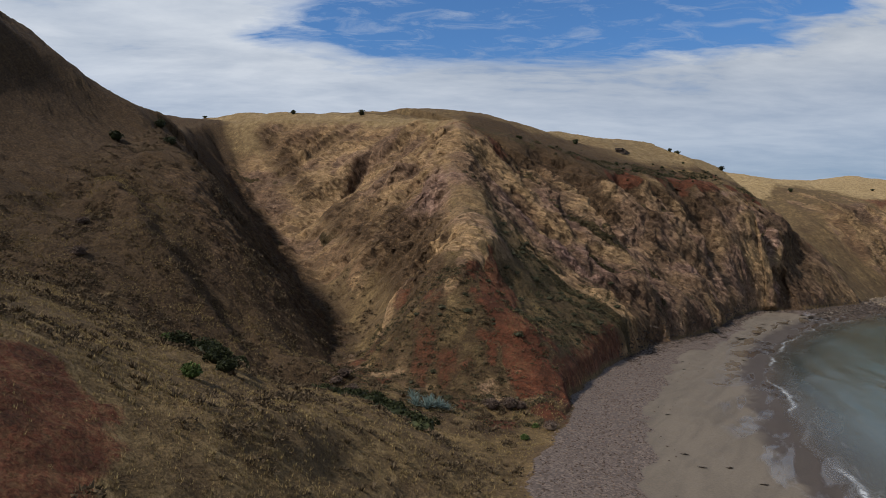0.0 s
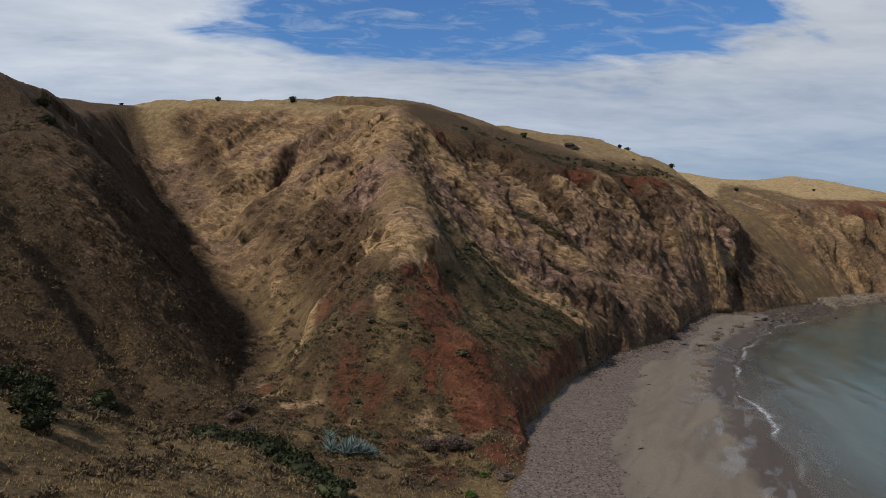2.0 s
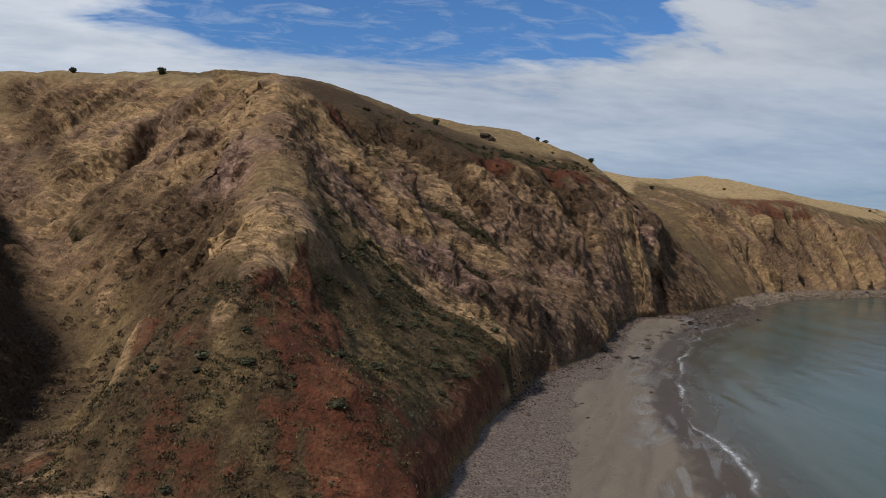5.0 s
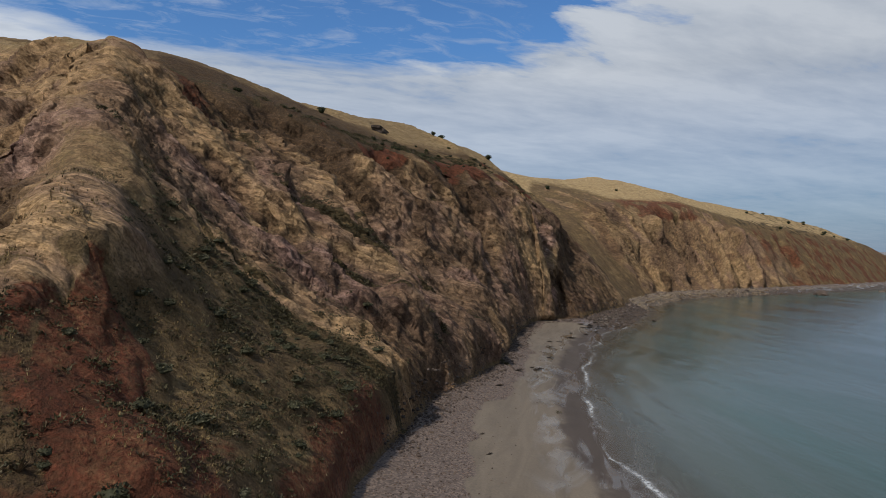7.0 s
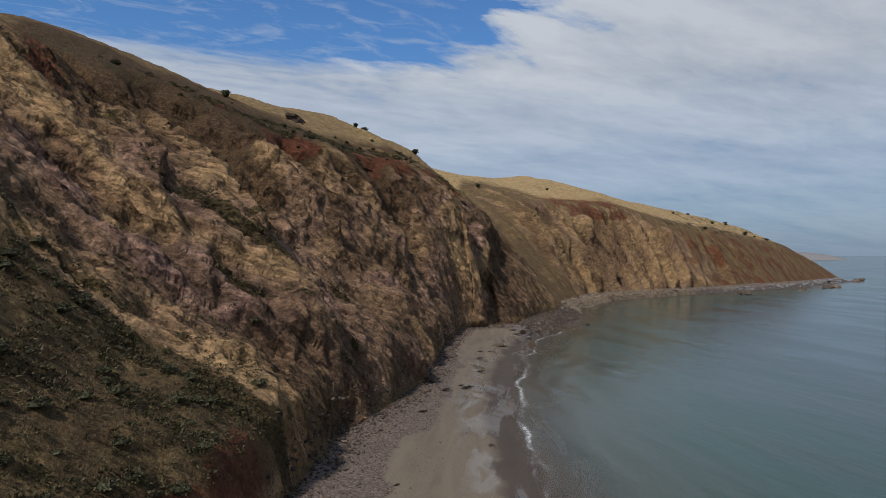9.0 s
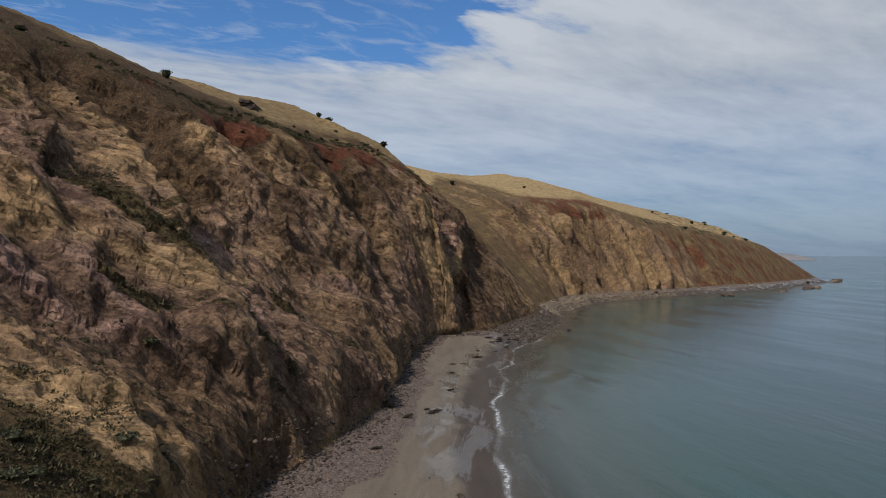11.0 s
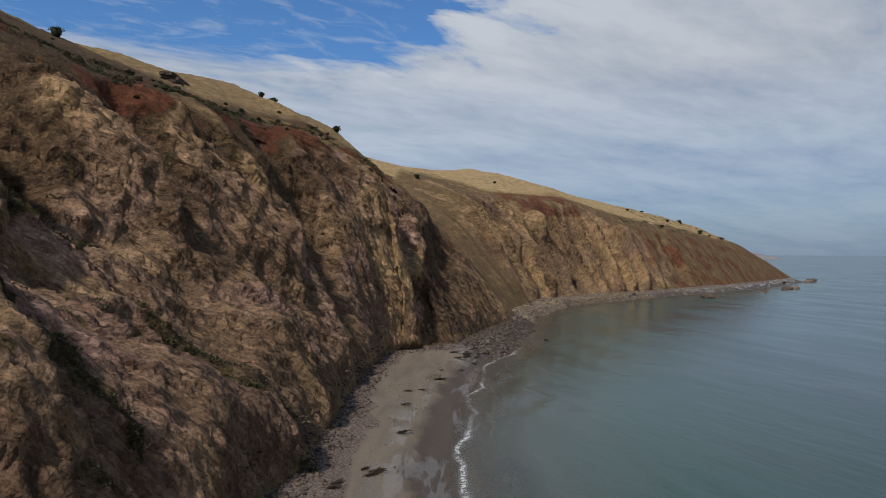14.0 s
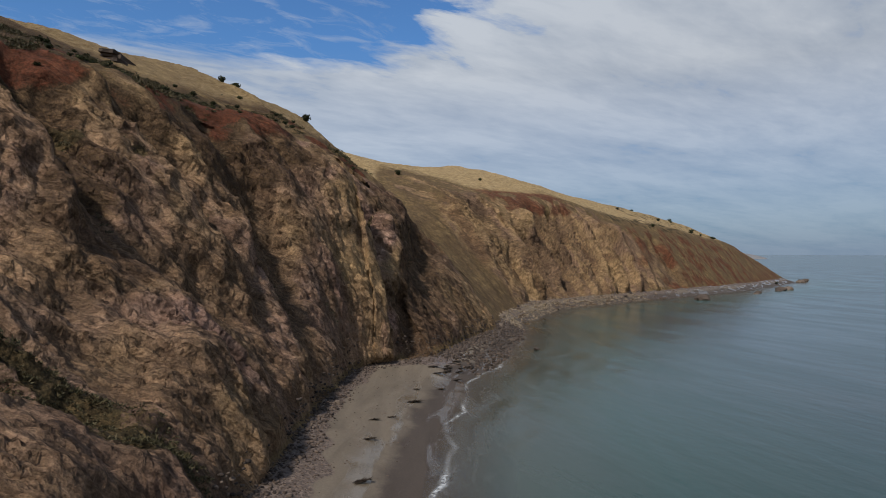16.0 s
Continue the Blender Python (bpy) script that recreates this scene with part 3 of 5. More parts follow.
def stroke(line, left, right, x, y):
    """1 on a line, falling to 0 at the widths left and right of it (looking down the slope from its far side)."""
    out = np.zeros(x.shape)
    xs, ys = [p[0] for p in line], [p[1] for p in line]
    w = max(left, right)
    close = (x > min(xs) - w) & (x < max(xs) + w) & (y > min(ys) - w) & (y < max(ys) + w)
    if close.any():
        d, _ = along(line, x[close], y[close])
        out[close] = np.clip(1 - np.where(d > 0, d / right, -d / left), 0, 1)
    return out


def ground_parts(x, y):
    """Height of the land at places x, y, and what covers it."""
    wob = 1.6 * fbm(x / 14, y / 14, 3, 40)
    d, s = along(FOOT, x + wob, y + wob * 0.6)
    w, _ = along(SHORE, x, y)
    w = w + 0.8 * fbm(x / 22, y / 22, 2, 44)
    k, edge, upper, top = (np.interp(s, FOOT_LEN, [c[i] for c in COAST]) for i in (2, 3, 4, 5))
    near = np.clip(d, 0, None)
    # dipping strata: slabs and spurs that run down and along the coast, upright on the far headland
    run, inner = 0.55 * x + 0.835 * y, 0.55 * y - 0.835 * x
    down = 1.5 * inner
    deep_in = np.clip(inner, 28, 66) - 50
    phase = 0.1 * gnoise(x / 9, y / 9, 55) + 0.05 * gnoise(x / 3, y / 3, 56)
    for (r0, k0), (r1, k1) in zip(SLABS[:-1], SLABS[1:]):
        a, b = r0 - k0 * deep_in, r1 - k1 * deep_in
        phase = phase + np.clip((run - a) / np.maximum(b - a, 4.0), 0, 1)
    far_rib = s + 0.12 * near + 14 * gnoise(x / 60, y / 60, 57)
    phase = np.where(s > 755, far_rib / 16.0 + 0.3, phase)
    rib, strike = np.where(s > 755, far_rib, 24.0 * phase), np.where(s > 755, 1.5 * near - 0.35 * s, down + 0.8 * run)
    spur = np.where(s > 755, far_rib, run + 0.3 * inner)
    veg = step(146, 141, run + 0.38 * (down / 1.5 - 45) + 20 + 1.5 * fbm(x / 6, y / 6, 2, 59))
    craggy = hump(s, 515, 960, 10) * (1 - 0.9 * veg) * step(-0.1, 0.7, near) * (1 - 0.75 * hump(s, 735, 782, 14)) * (1 - 0.45 * step(895, 935, s))
    warp = 1.2 * gnoise(strike / 12, rib / 12, 58)
    big = ridged((spur + warp) / 17, down / 110, 1, 60) - 0.45
    big = np.where(s > 755, 1.6 * big, big)
    # each slab faces down the coast and is broken off short on its far side
    slab, part_way = np.floor(phase), phase - np.floor(phase)
    proud = 2.2 + 2.4 * hash2(slab, slab * 0 + 3, 68)
    saw = proud * (np.where(part_way < 0.86, part_way / 0.86, (1 - part_way) / 0.14) - 0.5)
    # on the far headland the streaks stand in for shading between ribs
    streak = np.where(s > 755, hump(s, 840, 905, 10) * (0.2 * gnoise(far_rib / 3.6, strike / 45, 65) + 0.05 * gnoise(far_rib / 1.5, strike / 9, 66)) + 0.15 * fbm(x / 7, y / 7, 3, 63), 0.05 * gnoise(rib / 2.2, strike / 30, 65))
    vein = 0.5 + streak + 0.06 * (hash2(slab, slab * 0 + 5, 69) - 0.8) + 0.17 * fbm((rib + warp) / 13, strike / 90, 3, 64, 0.45)
    vein = vein + (0.455 - vein) * 0.75 * hump(s, 652, 688, 6) * step(28, 16, near)
    mid = np.where(s > 755, ridged((rib + warp) / 4.2, strike / 40, 2, 62, 0.5), 0.75 * ridged((run + 0.47 * inner + warp) / 6.2, strike / 48, 2, 62, 0.5)) - 0.6
    notch = step(630, 652, s) * step(660, 654, s) + 0.7 * step(570, 600, s + near) * step(606, 601, s + near) + 0.3 * step(812, 838, s) * step(844, 839, s)
    hollow = 7.0 * (1 - np.exp(-near / 7.0)) * step(492, 470, s)      # the slopes flatten out towards the valley mouth
    cliff = 3.4 + k * (near - hollow + 4.5 * notch * step(1, 7, near) + 3.0 * step(636, 652, s) * step(659, 654, s) * step(0, 2.5, near)) + 2.0 * hump(s, 486, 720, 10) * step(0.0, 1.0, near) * step(12, 4, near)
    run_edge = (edge - 3.4) / k
    above = edge + upper * (near - run_edge)
    land = smin(cliff, above, 5.0)
    land = smin(land, top + 3 * fbm(x / 90, y / 90, 2, 50) + 0.02 * near, 9.0)
    carve = np.full(x.shape, 0.0)
    gutter = np.full(x.shape, 0.0)
    for line, left, right, half in GULLIES:
        g, gs = along([(p[0], p[1]) for p in line], x + wob * 0.6, y - wob * 0.5)
        lens = [0.0]
        for p, q in zip(line[:-1], line[1:]):
            lens.append(lens[-1] + math.dist(p[:2], q[:2]))
        floor = np.interp(gs, lens, [p[2] for p in line])
        aside = np.clip(np.abs(g) - half, 0, None)
        cut = floor + np.where(g > 0, left, right) * aside
        share = step(-2, 6, land - cut)
        g0, aside0 = g, aside
        carve = share * step(2, 10, aside) * step(6, 20, gs - 30)
        lean = gs - 0.55 * g
        gutter = carve * np.where(g < 0, 1.0, 0.22) * (3.0 * (ridged(lean / 13, g / 80, 1, 81) - 0.45) + 1.2 * (ridged(lean / 5 + 0.2 * gnoise(g / 5, lean / 5, 83), g / 30, 2, 84) - 0.65))
        land = smin(land, cut, 3.0)
    cy, floor, north, south, flat = (np.interp(x, [c[0] for c in CREEK], [c[i] for c in CREEK]) for i in (1, 2, 3, 4, 5))
    off = y - wob * 0.5 - cy
    land = smin(land, floor + np.where(off > 0, north * np.clip(off - flat, 0, None) + 0.03 * np.clip(off, 0, flat), south * np.clip(-off - 1.5, 0, None)), 2.5)
    land = land + np.minimum(np.clip(-73 - x, 0, 60) ** 2 / 58, 7.0) * step(70, 105, y) * step(190, 150, y)
    for cx, cy2, reach, rise in SWELLS:
        land = land + rise * np.exp(-((x - cx) ** 2 + (y - cy2) ** 2) / reach ** 2) * step(0, 2.0, near)
    lift = 5.0 * hump(s, 560, 712, 25) + 10.0 * hump(s, 664, 700, 16) + 8.0 * hump(s, 752, 815, 18)
    below = step(-3, -13, land - edge - lift)                       # under the cliff's edge
    crag = craggy * below * (1 - 0.8 * carve)
    fracture = ridged((spur + warp) / 2.6, strike / 13, 2, 66, 0.55) - 0.65
    blocks = fbm(run / 6, down / 7, 3, 70)
    rough = fbm(x / 5, y / 5, 4, 72, 0.55)
    turf = fbm(x / 18, y / 18, 4, 75)
    big = np.maximum(big, -0.85)
    own = np.where(s > 755, 1.0, 0.25)                              # the near cliff has its own buttresses below
    relief = crag * (1 + 1.2 * step(790, 830, s)) * (own * (2.4 * big + 1.15 * saw) * step(-6, 10, near) + 1.15 * mid * step(-3, 7, near) + 0.3 * fracture + 0.5 * blocks) + 1.0 * gutter
    wx = x + 1.1 * gnoise(x / 5, y / 5, 111) + 0.5 * gnoise(x / 1.8, y / 1.8, 112)
    wy = y + 1.1 * gnoise(x / 5, y / 5, 113) + 0.5 * gnoise(x / 1.8, y / 1.8, 114)
    tan, murk, root = np.zeros(x.shape), np.zeros(x.shape), np.zeros(x.shape)
    for wide, out, pale, line in RIBS + LOWER_RIBS:
        p = stroke(line, 1.25 * wide, 0.6 * wide, wx, wy)
        relief = relief + 1.3 * out * p
        tan = np.maximum(tan, pale * step(0.05, 0.5, p))
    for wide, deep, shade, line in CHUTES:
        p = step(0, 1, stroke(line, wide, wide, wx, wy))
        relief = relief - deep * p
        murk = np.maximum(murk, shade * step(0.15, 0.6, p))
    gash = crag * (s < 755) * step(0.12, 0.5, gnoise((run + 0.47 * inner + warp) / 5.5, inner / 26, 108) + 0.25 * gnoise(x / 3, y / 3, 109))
    relief = relief - 0.7 * gash                                    # gutters between the beds, set darker in colour further down
    for wide, line in SCRUB_LINES:
        root = np.maximum(root, step(0.0, 0.5, stroke(line, wide, wide, wx, wy)))
    calm = np.where(x < -25, 0.7, 1.0)
    land = land + (1 - crag) * step(0, 6, near) * calm * (0.7 * turf + 0.2 * fbm(x / 1.6, y / 1.6, 2, 77) + carve * (0.5 * rough + 0.35 * blocks))
    # beach: from the foot down to the water's edge, then the bed
    width = np.clip(w, 0, None) - np.clip(d, None, 0)
    sand = 3.4 * np.clip(w, 0, None) / np.maximum(width, 0.5)
    bed = np.where(w > 0, sand, np.maximum(0.045 * w, -9.0)) + 0.05 * fbm(x / 5, y / 5, 2, 79)
    z = np.where(d > 0, np.maximum(land, 3.2), bed)
    # covers
    up = z - edge - lift
    n1, n2 = fbm(x / 9, y / 9, 3, 90), fbm(x / 4, y / 4, 3, 92)
    apex, apex_s = along([(6.6, 108.7), (8.0, 103.5), (8.3, 98), (9.6, 93.5), (12, 86)], 0.7 * x + 0.3 * wx, 0.7 * y + 0.3 * wy)
    red = step(1.0, 0.75, np.abs(apex - 0.2) / (0.3 + np.minimum(0.5 * apex_s, 3.2)) + 0.15 * n2) * step(0.0, 0.8, apex_s)
    red = np.maximum(red, 0.75 * step(1.0, 0.8, np.abs(apex + 1.0) / (0.4 + 0.6 * apex_s)) * step(0.0, 0.8, apex_s) * step(0.0, 0.5, n2 + 0.4 * n1))
    red = np.maximum(red, 0.6 * step(0.2, 0.7, 0.6 * n1 + 0.7 * n2 + 0.55 * spot(x, y, 2, 91, 20, 15)) * hump(z, 4, 17, 3) * step(0.01, 0.2, spot(x, y, 4, 95, 24, 18)))
    red = np.maximum(red, 0.3 * step(0.1, 0.45, spot(x, y, 2, 90, 20, 18) + 0.3 * n2))
    red = np.maximum(red, step(0.22, 0.36, spot(x, y, -21.3, 26, 11, 13) + 0.16 * n1 + 0.1 * n2))
    red = np.maximum(red, hump(s, 604, 708, 14) * hump(up, -7.5, -2, 2.5) * step(-0.15, 0.3, n1 + 0.3 * n2))
    red = np.maximum(red, 0.95 * hump(s, 836, 880, 14) * hump(up, -6, 3, 2.5) * step(-0.6, 0.0, n1))
    red = np.maximum(red, 0.75 * step(905, 960, s + 30 * n1) * step(3, -6, up - 6 * n1) * step(-0.5, 0.4, n2 + n1))
    red = np.maximum(red, 0.8 * spot(x, y, 9, 170, 15, 9) ** 0.5 * step(-0.3, 0.3, n2 + 0.2))
    red = np.maximum(red, 0.85 * hump(s, 486, 526, 5) * step(0, 0.4, near) * step(3.6, 1.8, near + n2))
    bank = hump(s, 488, 700, 8) * step(7.0, 4.5, z + n2) * step(0, 0.5, near)
    bare = np.maximum(crag, carve * step(-0.5, 0.4, n1 + np.clip(0.1 * (z - 18), -1, 1) * np.where(g0 > 0, -1.0, 1)))
    bare = np.maximum(np.maximum(bare, bank), 0.35 * hump(s, 742, 800, 8) * step(0, -5, up + 3 * n1))
    scrub = 0.5 * veg * step(500, 512, s) * hump(near, 2, 30, 4) * step(-0.9, 0.3, n1 + 0.5 * n2)
    scrub = np.maximum(scrub, 0.62 * step(0.12, 0.5, spot(x, y, 3, 92, 18, 20) + 0.35 * n2))
    strip = 22.0 * np.minimum(part_way, 2 * (1 - part_way)) + 0.6 * n2
    scrub = np.maximum(scrub, 0.8 * (phase < 7.5) * (s < 755) * crag * step(1.5, 0.5, strip) * step(-0.45, -0.1, gnoise(strike / 22, rib / 37, 97)) * step(6, 10, z))
    scrub = np.maximum(scrub, 0.9 * hump(s, 585, 705, 10) * hump(up, -3.5, 0.5, 1.5) * step(-0.1, 0.3, n2 + 0.35 * n1))
    scrub = np.maximum(scrub, 0.8 * hump(s, 925, 1010, 12) * hump(up, 0, 5, 3) * step(-0.3, 0.3, n2))
    scrub = np.maximum(scrub, 0.6 * step(945, 990, s + 20 * n1) * step(-0.2, 0.3, n2 + 0.3 * n1))
    scrub = np.maximum(scrub, 0.48 * step(0.05, 0.4, spot(x, y, 58, 166.5, 10, 7) + 0.25 * n2))
    mauve = hump(s + 0.5 * near, 556, 690, 16) * hump(near, 3, 25, 6) * step(-0.6, 0.1, 0.35 * n1 + gnoise(rib / 12, strike / 70, 99))
    # first the nose's far face: dark rock, its shade put into the colour
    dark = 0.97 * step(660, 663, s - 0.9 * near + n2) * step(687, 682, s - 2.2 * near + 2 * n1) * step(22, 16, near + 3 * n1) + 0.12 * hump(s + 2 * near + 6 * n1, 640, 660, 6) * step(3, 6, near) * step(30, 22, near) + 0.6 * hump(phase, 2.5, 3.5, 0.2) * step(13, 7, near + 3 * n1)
    dark = np.maximum(dark, 0.25 * hump(s + 0.9 * near, 590, 720, 12) * hump(up, -24, -8, 5) * step(0.0, 0.4, 0.4 * n1 + gnoise(rib / 12, strike / 70, 101)))
    dark = np.maximum(dark, 0.85 * hump(s + 4 * n1, 541, 562, 4) * step(16, 9, near + 4 * n1))      # a chute of dark earth
    dark = np.maximum(dark, 0.6 * hump(s, 540, 608, 10) * step(21, 27, near + 4 * n1) * crag * step(-0.5, 0.1, n2 + n1))
    dark = np.maximum(dark, 0.7 * step(925, 960, s + 14 * n1) * step(4, -4, up))
    dark = np.maximum(dark, 0.5 * hump(s, 520, 560, 8) * hump(z, 26, 46, 5) * step(-0.2, 0.5, n1 + 0.2))
    # dark stripes painted for the shadowed gullies between the far ribs
    dark = np.maximum(dark, 0.85 * hump(s, 815, 930, 10) * step(0.15, 0.35, gnoise(far_rib / 4, strike / 60, 104) + 0.25 * n2) * step(1, -4, up))
    mauve = np.maximum(mauve, 0.6 * hump(s, 858, 902, 8) * step(-0.1, 0.4, gnoise(rib / 9, strike / 60, 103)))
    n3 = 0.35 * n1 + 0.35 * n2
    for cx, cy, rx, ry in TAN:
        tan = np.maximum(tan, step(0.1, 0.45, spot(x, y, cx, cy, rx, ry) + 0.25 * n3))
    for cx, cy, rx, ry in PURPLE:
        mauve = np.maximum(mauve, step(0.1, 0.4, spot(x, y, cx, cy, rx, ry) + 0.25 * n3))
    tan = np.maximum(tan, 0.9 * hump(s, 800, 908, 10) * step(3, -3, up + 2 * n1) * step(-0.4, 0.05, gnoise(far_rib / 6, strike / 50, 110)))
    tan = tan * (1 - murk) * step(-0.9, -0.2, n2 + 0.5 * n1)
    vein = vein + (0.445 + 0.012 * n1 - vein) * 0.85 * tan
    mauve = mauve * (1 - 0.8 * tan) * (1 - 0.6 * murk)
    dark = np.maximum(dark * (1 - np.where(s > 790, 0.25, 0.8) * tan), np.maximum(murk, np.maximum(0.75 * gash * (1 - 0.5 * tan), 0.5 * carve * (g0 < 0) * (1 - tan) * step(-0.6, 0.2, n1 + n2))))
    bare = np.maximum(bare, np.maximum(0.8 * murk, tan) * step(484, 490, s))
    scrub = np.maximum(scrub * (1 - 0.7 * tan), 0.95 * root)
    layered = step(0.15, 0.45, spot(x, y, -31, 116, 20, 22) + 0.2 * n1)      # beds laid bare low in the gully
    bare = np.maximum(bare, layered)
    dark = np.maximum(dark, 0.6 * layered)
    lined = 0.09 * gnoise(lean / 6.5, g0 / 45, 105) + 0.07 * gnoise(lean / 2.2, g0 / 18, 106)
    vein = vein + carve * (1 - tan) * (0.455 + lined + 0.03 * n1 - vein)
    # dusk: brown scrub, plus cloud shade painted over the near hill
    return z, {"foot": d, "run": s, "rib": rib, "strike": strike, "shore": w, "bare": bare, "red": red, "scrub": scrub * (1 - 0.85 * red), "mauve": mauve, "dark": dark, "scree_shade": crag * np.clip(0.5 - 0.9 * big - 0.5 * mid, 0, 1), "dusk": np.clip(carve * np.maximum(step(15, 5, aside0 + 5 * n1), 0.95 * step(34, 22, aside0 + 6 * n1) * step(38, 26, z + 4 * n2) * (1 - 0.8 * tan)) + 0.6 * step(-12, -20, x) * step(-2, 4, g0) * step(70, 78, y) + 1.0 * step(-2, 7, off + 5 * n1) * step(-8, -18, x) * step(-5, 2, g0) + 0.7 * (1 - tan) * hump(s, 532, 646, 10) * hump(up, -16, 11, 4) * step(2, 14, x) + 0.7 * hump(s, 590, 705, 14) * hump(up, -12, 2.5, 3) * step(-0.5, 0.2, n1 + 0.5 * n2) + 0.4 * hump(s, 735, 815, 12) * step(2, -3, up + 2 * n1) + 0.25 * hump(s, 905, 1090, 12) * step(2, -2, up + 2 * n1) + 0.85 * (1 - tan) * step(0.05, 0.35, spot(x, y, 30, 196, 40, 26) + 0.2 * n1) * step(2, 9, x) + 1.0 * step(0.0, 0.35, spot(x, y, -4, 86, 30, 22)) * step(-0.8, 0.3, n2), 0, 1), "vein": vein, "pale": step(2.5, 6.5, up + 2 * n1) * step(615, 660, s) * (0.45 + 0.55 * step(705, 760, s)) + 0.45 * carve * step(10, 24, aside0 + 4 * n1) * (g0 < 0) + 0.45 * step(1, 7, -g0) * (x < 14) * step(30, 44, z) * (y > 100) * (s < 560) * (1 - carve), "rise": up, "shingle": np.clip(step(-np.interp(s, [430, 500, 560, 620, 660], [10, 10, 6.5, 3.2, 3.0]) - 1.2 + 1.6 * n1, -np.interp(s, [430, 500, 560, 620, 660], [10, 10, 6.5, 3.2, 3.0]) + 1.2 + 1.6 * n1, d), 0, 1) * step(0.2, 2.0, w), "root": root, "crag": np.maximum(np.maximum(np.maximum(crag, 0.9 * layered), carve * calm), 0.4 * step(1, 8, off) * step(-12, -24, x) * step(-5, 2, g0)), "relief": relief * (d > 0)}


HEADING = (0.55, 0.835)


def axis(*spans):
    """Coordinates from spans of (start, end, step at start, step at end)."""
    out = []
    for a, b, p, q in spans:
        t = a
        while t < b - 1e-6:
            out.append(t)
            t += p + (q - p) * (t - a) / (b - a)
    return np.array(out + [spans[-1][1]])


U = axis((-3000, -200, 400, 60), (-200, 10, 60, 1.2), (10, 60, 1.2, 0.5), (60, 270, 0.3, 0.3), (270, 420, 0.35, 1.1), (420, 680, 1.1, 1.3), (680, 1000, 3, 40), (1000, 5000, 60, 500))
V = axis((-5000, -700, 600, 60), (-700, -270, 60, 2.2), (-270, 0, 1.4, 0.9), (0, 25, 1.0, 0.5), (25, 95, 0.28, 0.3), (95, 160, 0.34, 1.3), (160, 300, 1.5, 10), (300, 1200, 20, 200), (1200, 3000, 300, 500))
GU, GV = np.meshgrid(U, V, indexing="ij")
GX, GY = GU * HEADING[0] - GV * HEADING[1], GU * HEADING[1] + GV * HEADING[0]
GZ, COVER = ground_parts(GX, GY)


def gnoise3(p, seed=0):
    """Gradient noise in space, about -1 to 1, at places p (n, 3)."""
    base = np.floor(p)
    f = p - base
    w = f * f * f * (f * (f * 6 - 15) + 10)
    total = np.zeros(len(p))
    for c in range(8):
        o = np.array([c & 1, c >> 1 & 1, c >> 2 & 1])
        k = base + o
        a = hash2(k[:, 0] + 57 * k[:, 2], k[:, 1] - 113 * k[:, 2], seed) * 2 * np.pi
        h = hash2(k[:, 0] - 31 * k[:, 2], k[:, 1] + 71 * k[:, 2], seed + 9) * 2 - 1
        r = np.sqrt(1 - h * h)
        d = f - o
        total += (r * np.cos(a) * d[:, 0] + r * np.sin(a) * d[:, 1] + h * d[:, 2]) * np.prod(np.where(o, w, 1 - w), axis=1)
    return 1.6 * total


def slabs(p, seed):
    """Broken slabs: each cell of a jittered lattice lies in a plane of its own, set out or back and tilted."""
    base = np.floor(p)
    best, cell, mid = np.full(len(p), 1e9), np.zeros(p.shape), np.zeros(p.shape)
    for c in range(27):
        k = base + np.array([c % 3 - 1, c // 3 % 3 - 1, c // 9 - 1])
        f = k + 0.5 + 0.75 * np.stack([hash2(k[:, 0] + 57 * k[:, 2], k[:, 1] - 113 * k[:, 2], seed + i) - 0.5 for i in range(3)], 1)
        d = ((p - f) ** 2).sum(1)
        near = d < best
        best = np.where(near, d, best)
        cell, mid = np.where(near[:, None], k, cell), np.where(near[:, None], f, mid)
    own = [hash2(cell[:, 0] + 57 * cell[:, 2], cell[:, 1] - 113 * cell[:, 2], seed + 5 + i) * 2 - 1 for i in range(4)]
    return own[0] + 0.9 * ((p - mid) * np.stack(own[1:], 1)).sum(1)


def roughen():
    """Crags: rock relief at right angles to the face, in broken slabs along the dipping beds."""
    tu = np.stack([np.gradient(a, axis=0) for a in (GX, GY, GZ)], -1)
    tv = np.stack([np.gradient(a, axis=1) for a in (GX, GY, GZ)], -1)
    n = np.cross(tu, tv)
    n /= np.linalg.norm(n, axis=-1)[..., None]
    mask = COVER["crag"] * step(0.0, 0.5, COVER["foot"])
    lifted = [a + n[..., i] * COVER["relief"] for i, a in enumerate((GX, GY, GZ))]
    where = mask > 0.05
    p = np.stack([a[where] for a in lifted], 1)
    p = p + 0.35 * np.stack([gnoise3(p / 2.2, 31 + i) for i in range(3)], 1)
    bed = p @ np.array([[0.84, 0.305, 0.44], [-0.12, 0.909, -0.40], [-0.52, 0.283, 0.80]])
    far = 1 + 1.2 * step(735, 800, COVER["run"][where])
    rough = 0.3 * slabs(bed / np.array([9.0, 2.0, 5.0]) / far[:, None], 5) + 0.22 * slabs(bed / np.array([3.2, 1.0, 1.8]), 25)
    rough = rough + 0.12 * slabs(bed / np.array([1.7, 0.6, 1.0]) / far[:, None], 45) + 0.1 * gnoise3(p / 3.0, 6)
    shift = n[where] * (rough * mask[where])[:, None]
    for i, a in enumerate((GX, GY, GZ)):
        a[...] = lifted[i]
        a[where] += shift[:, i]


roughen()

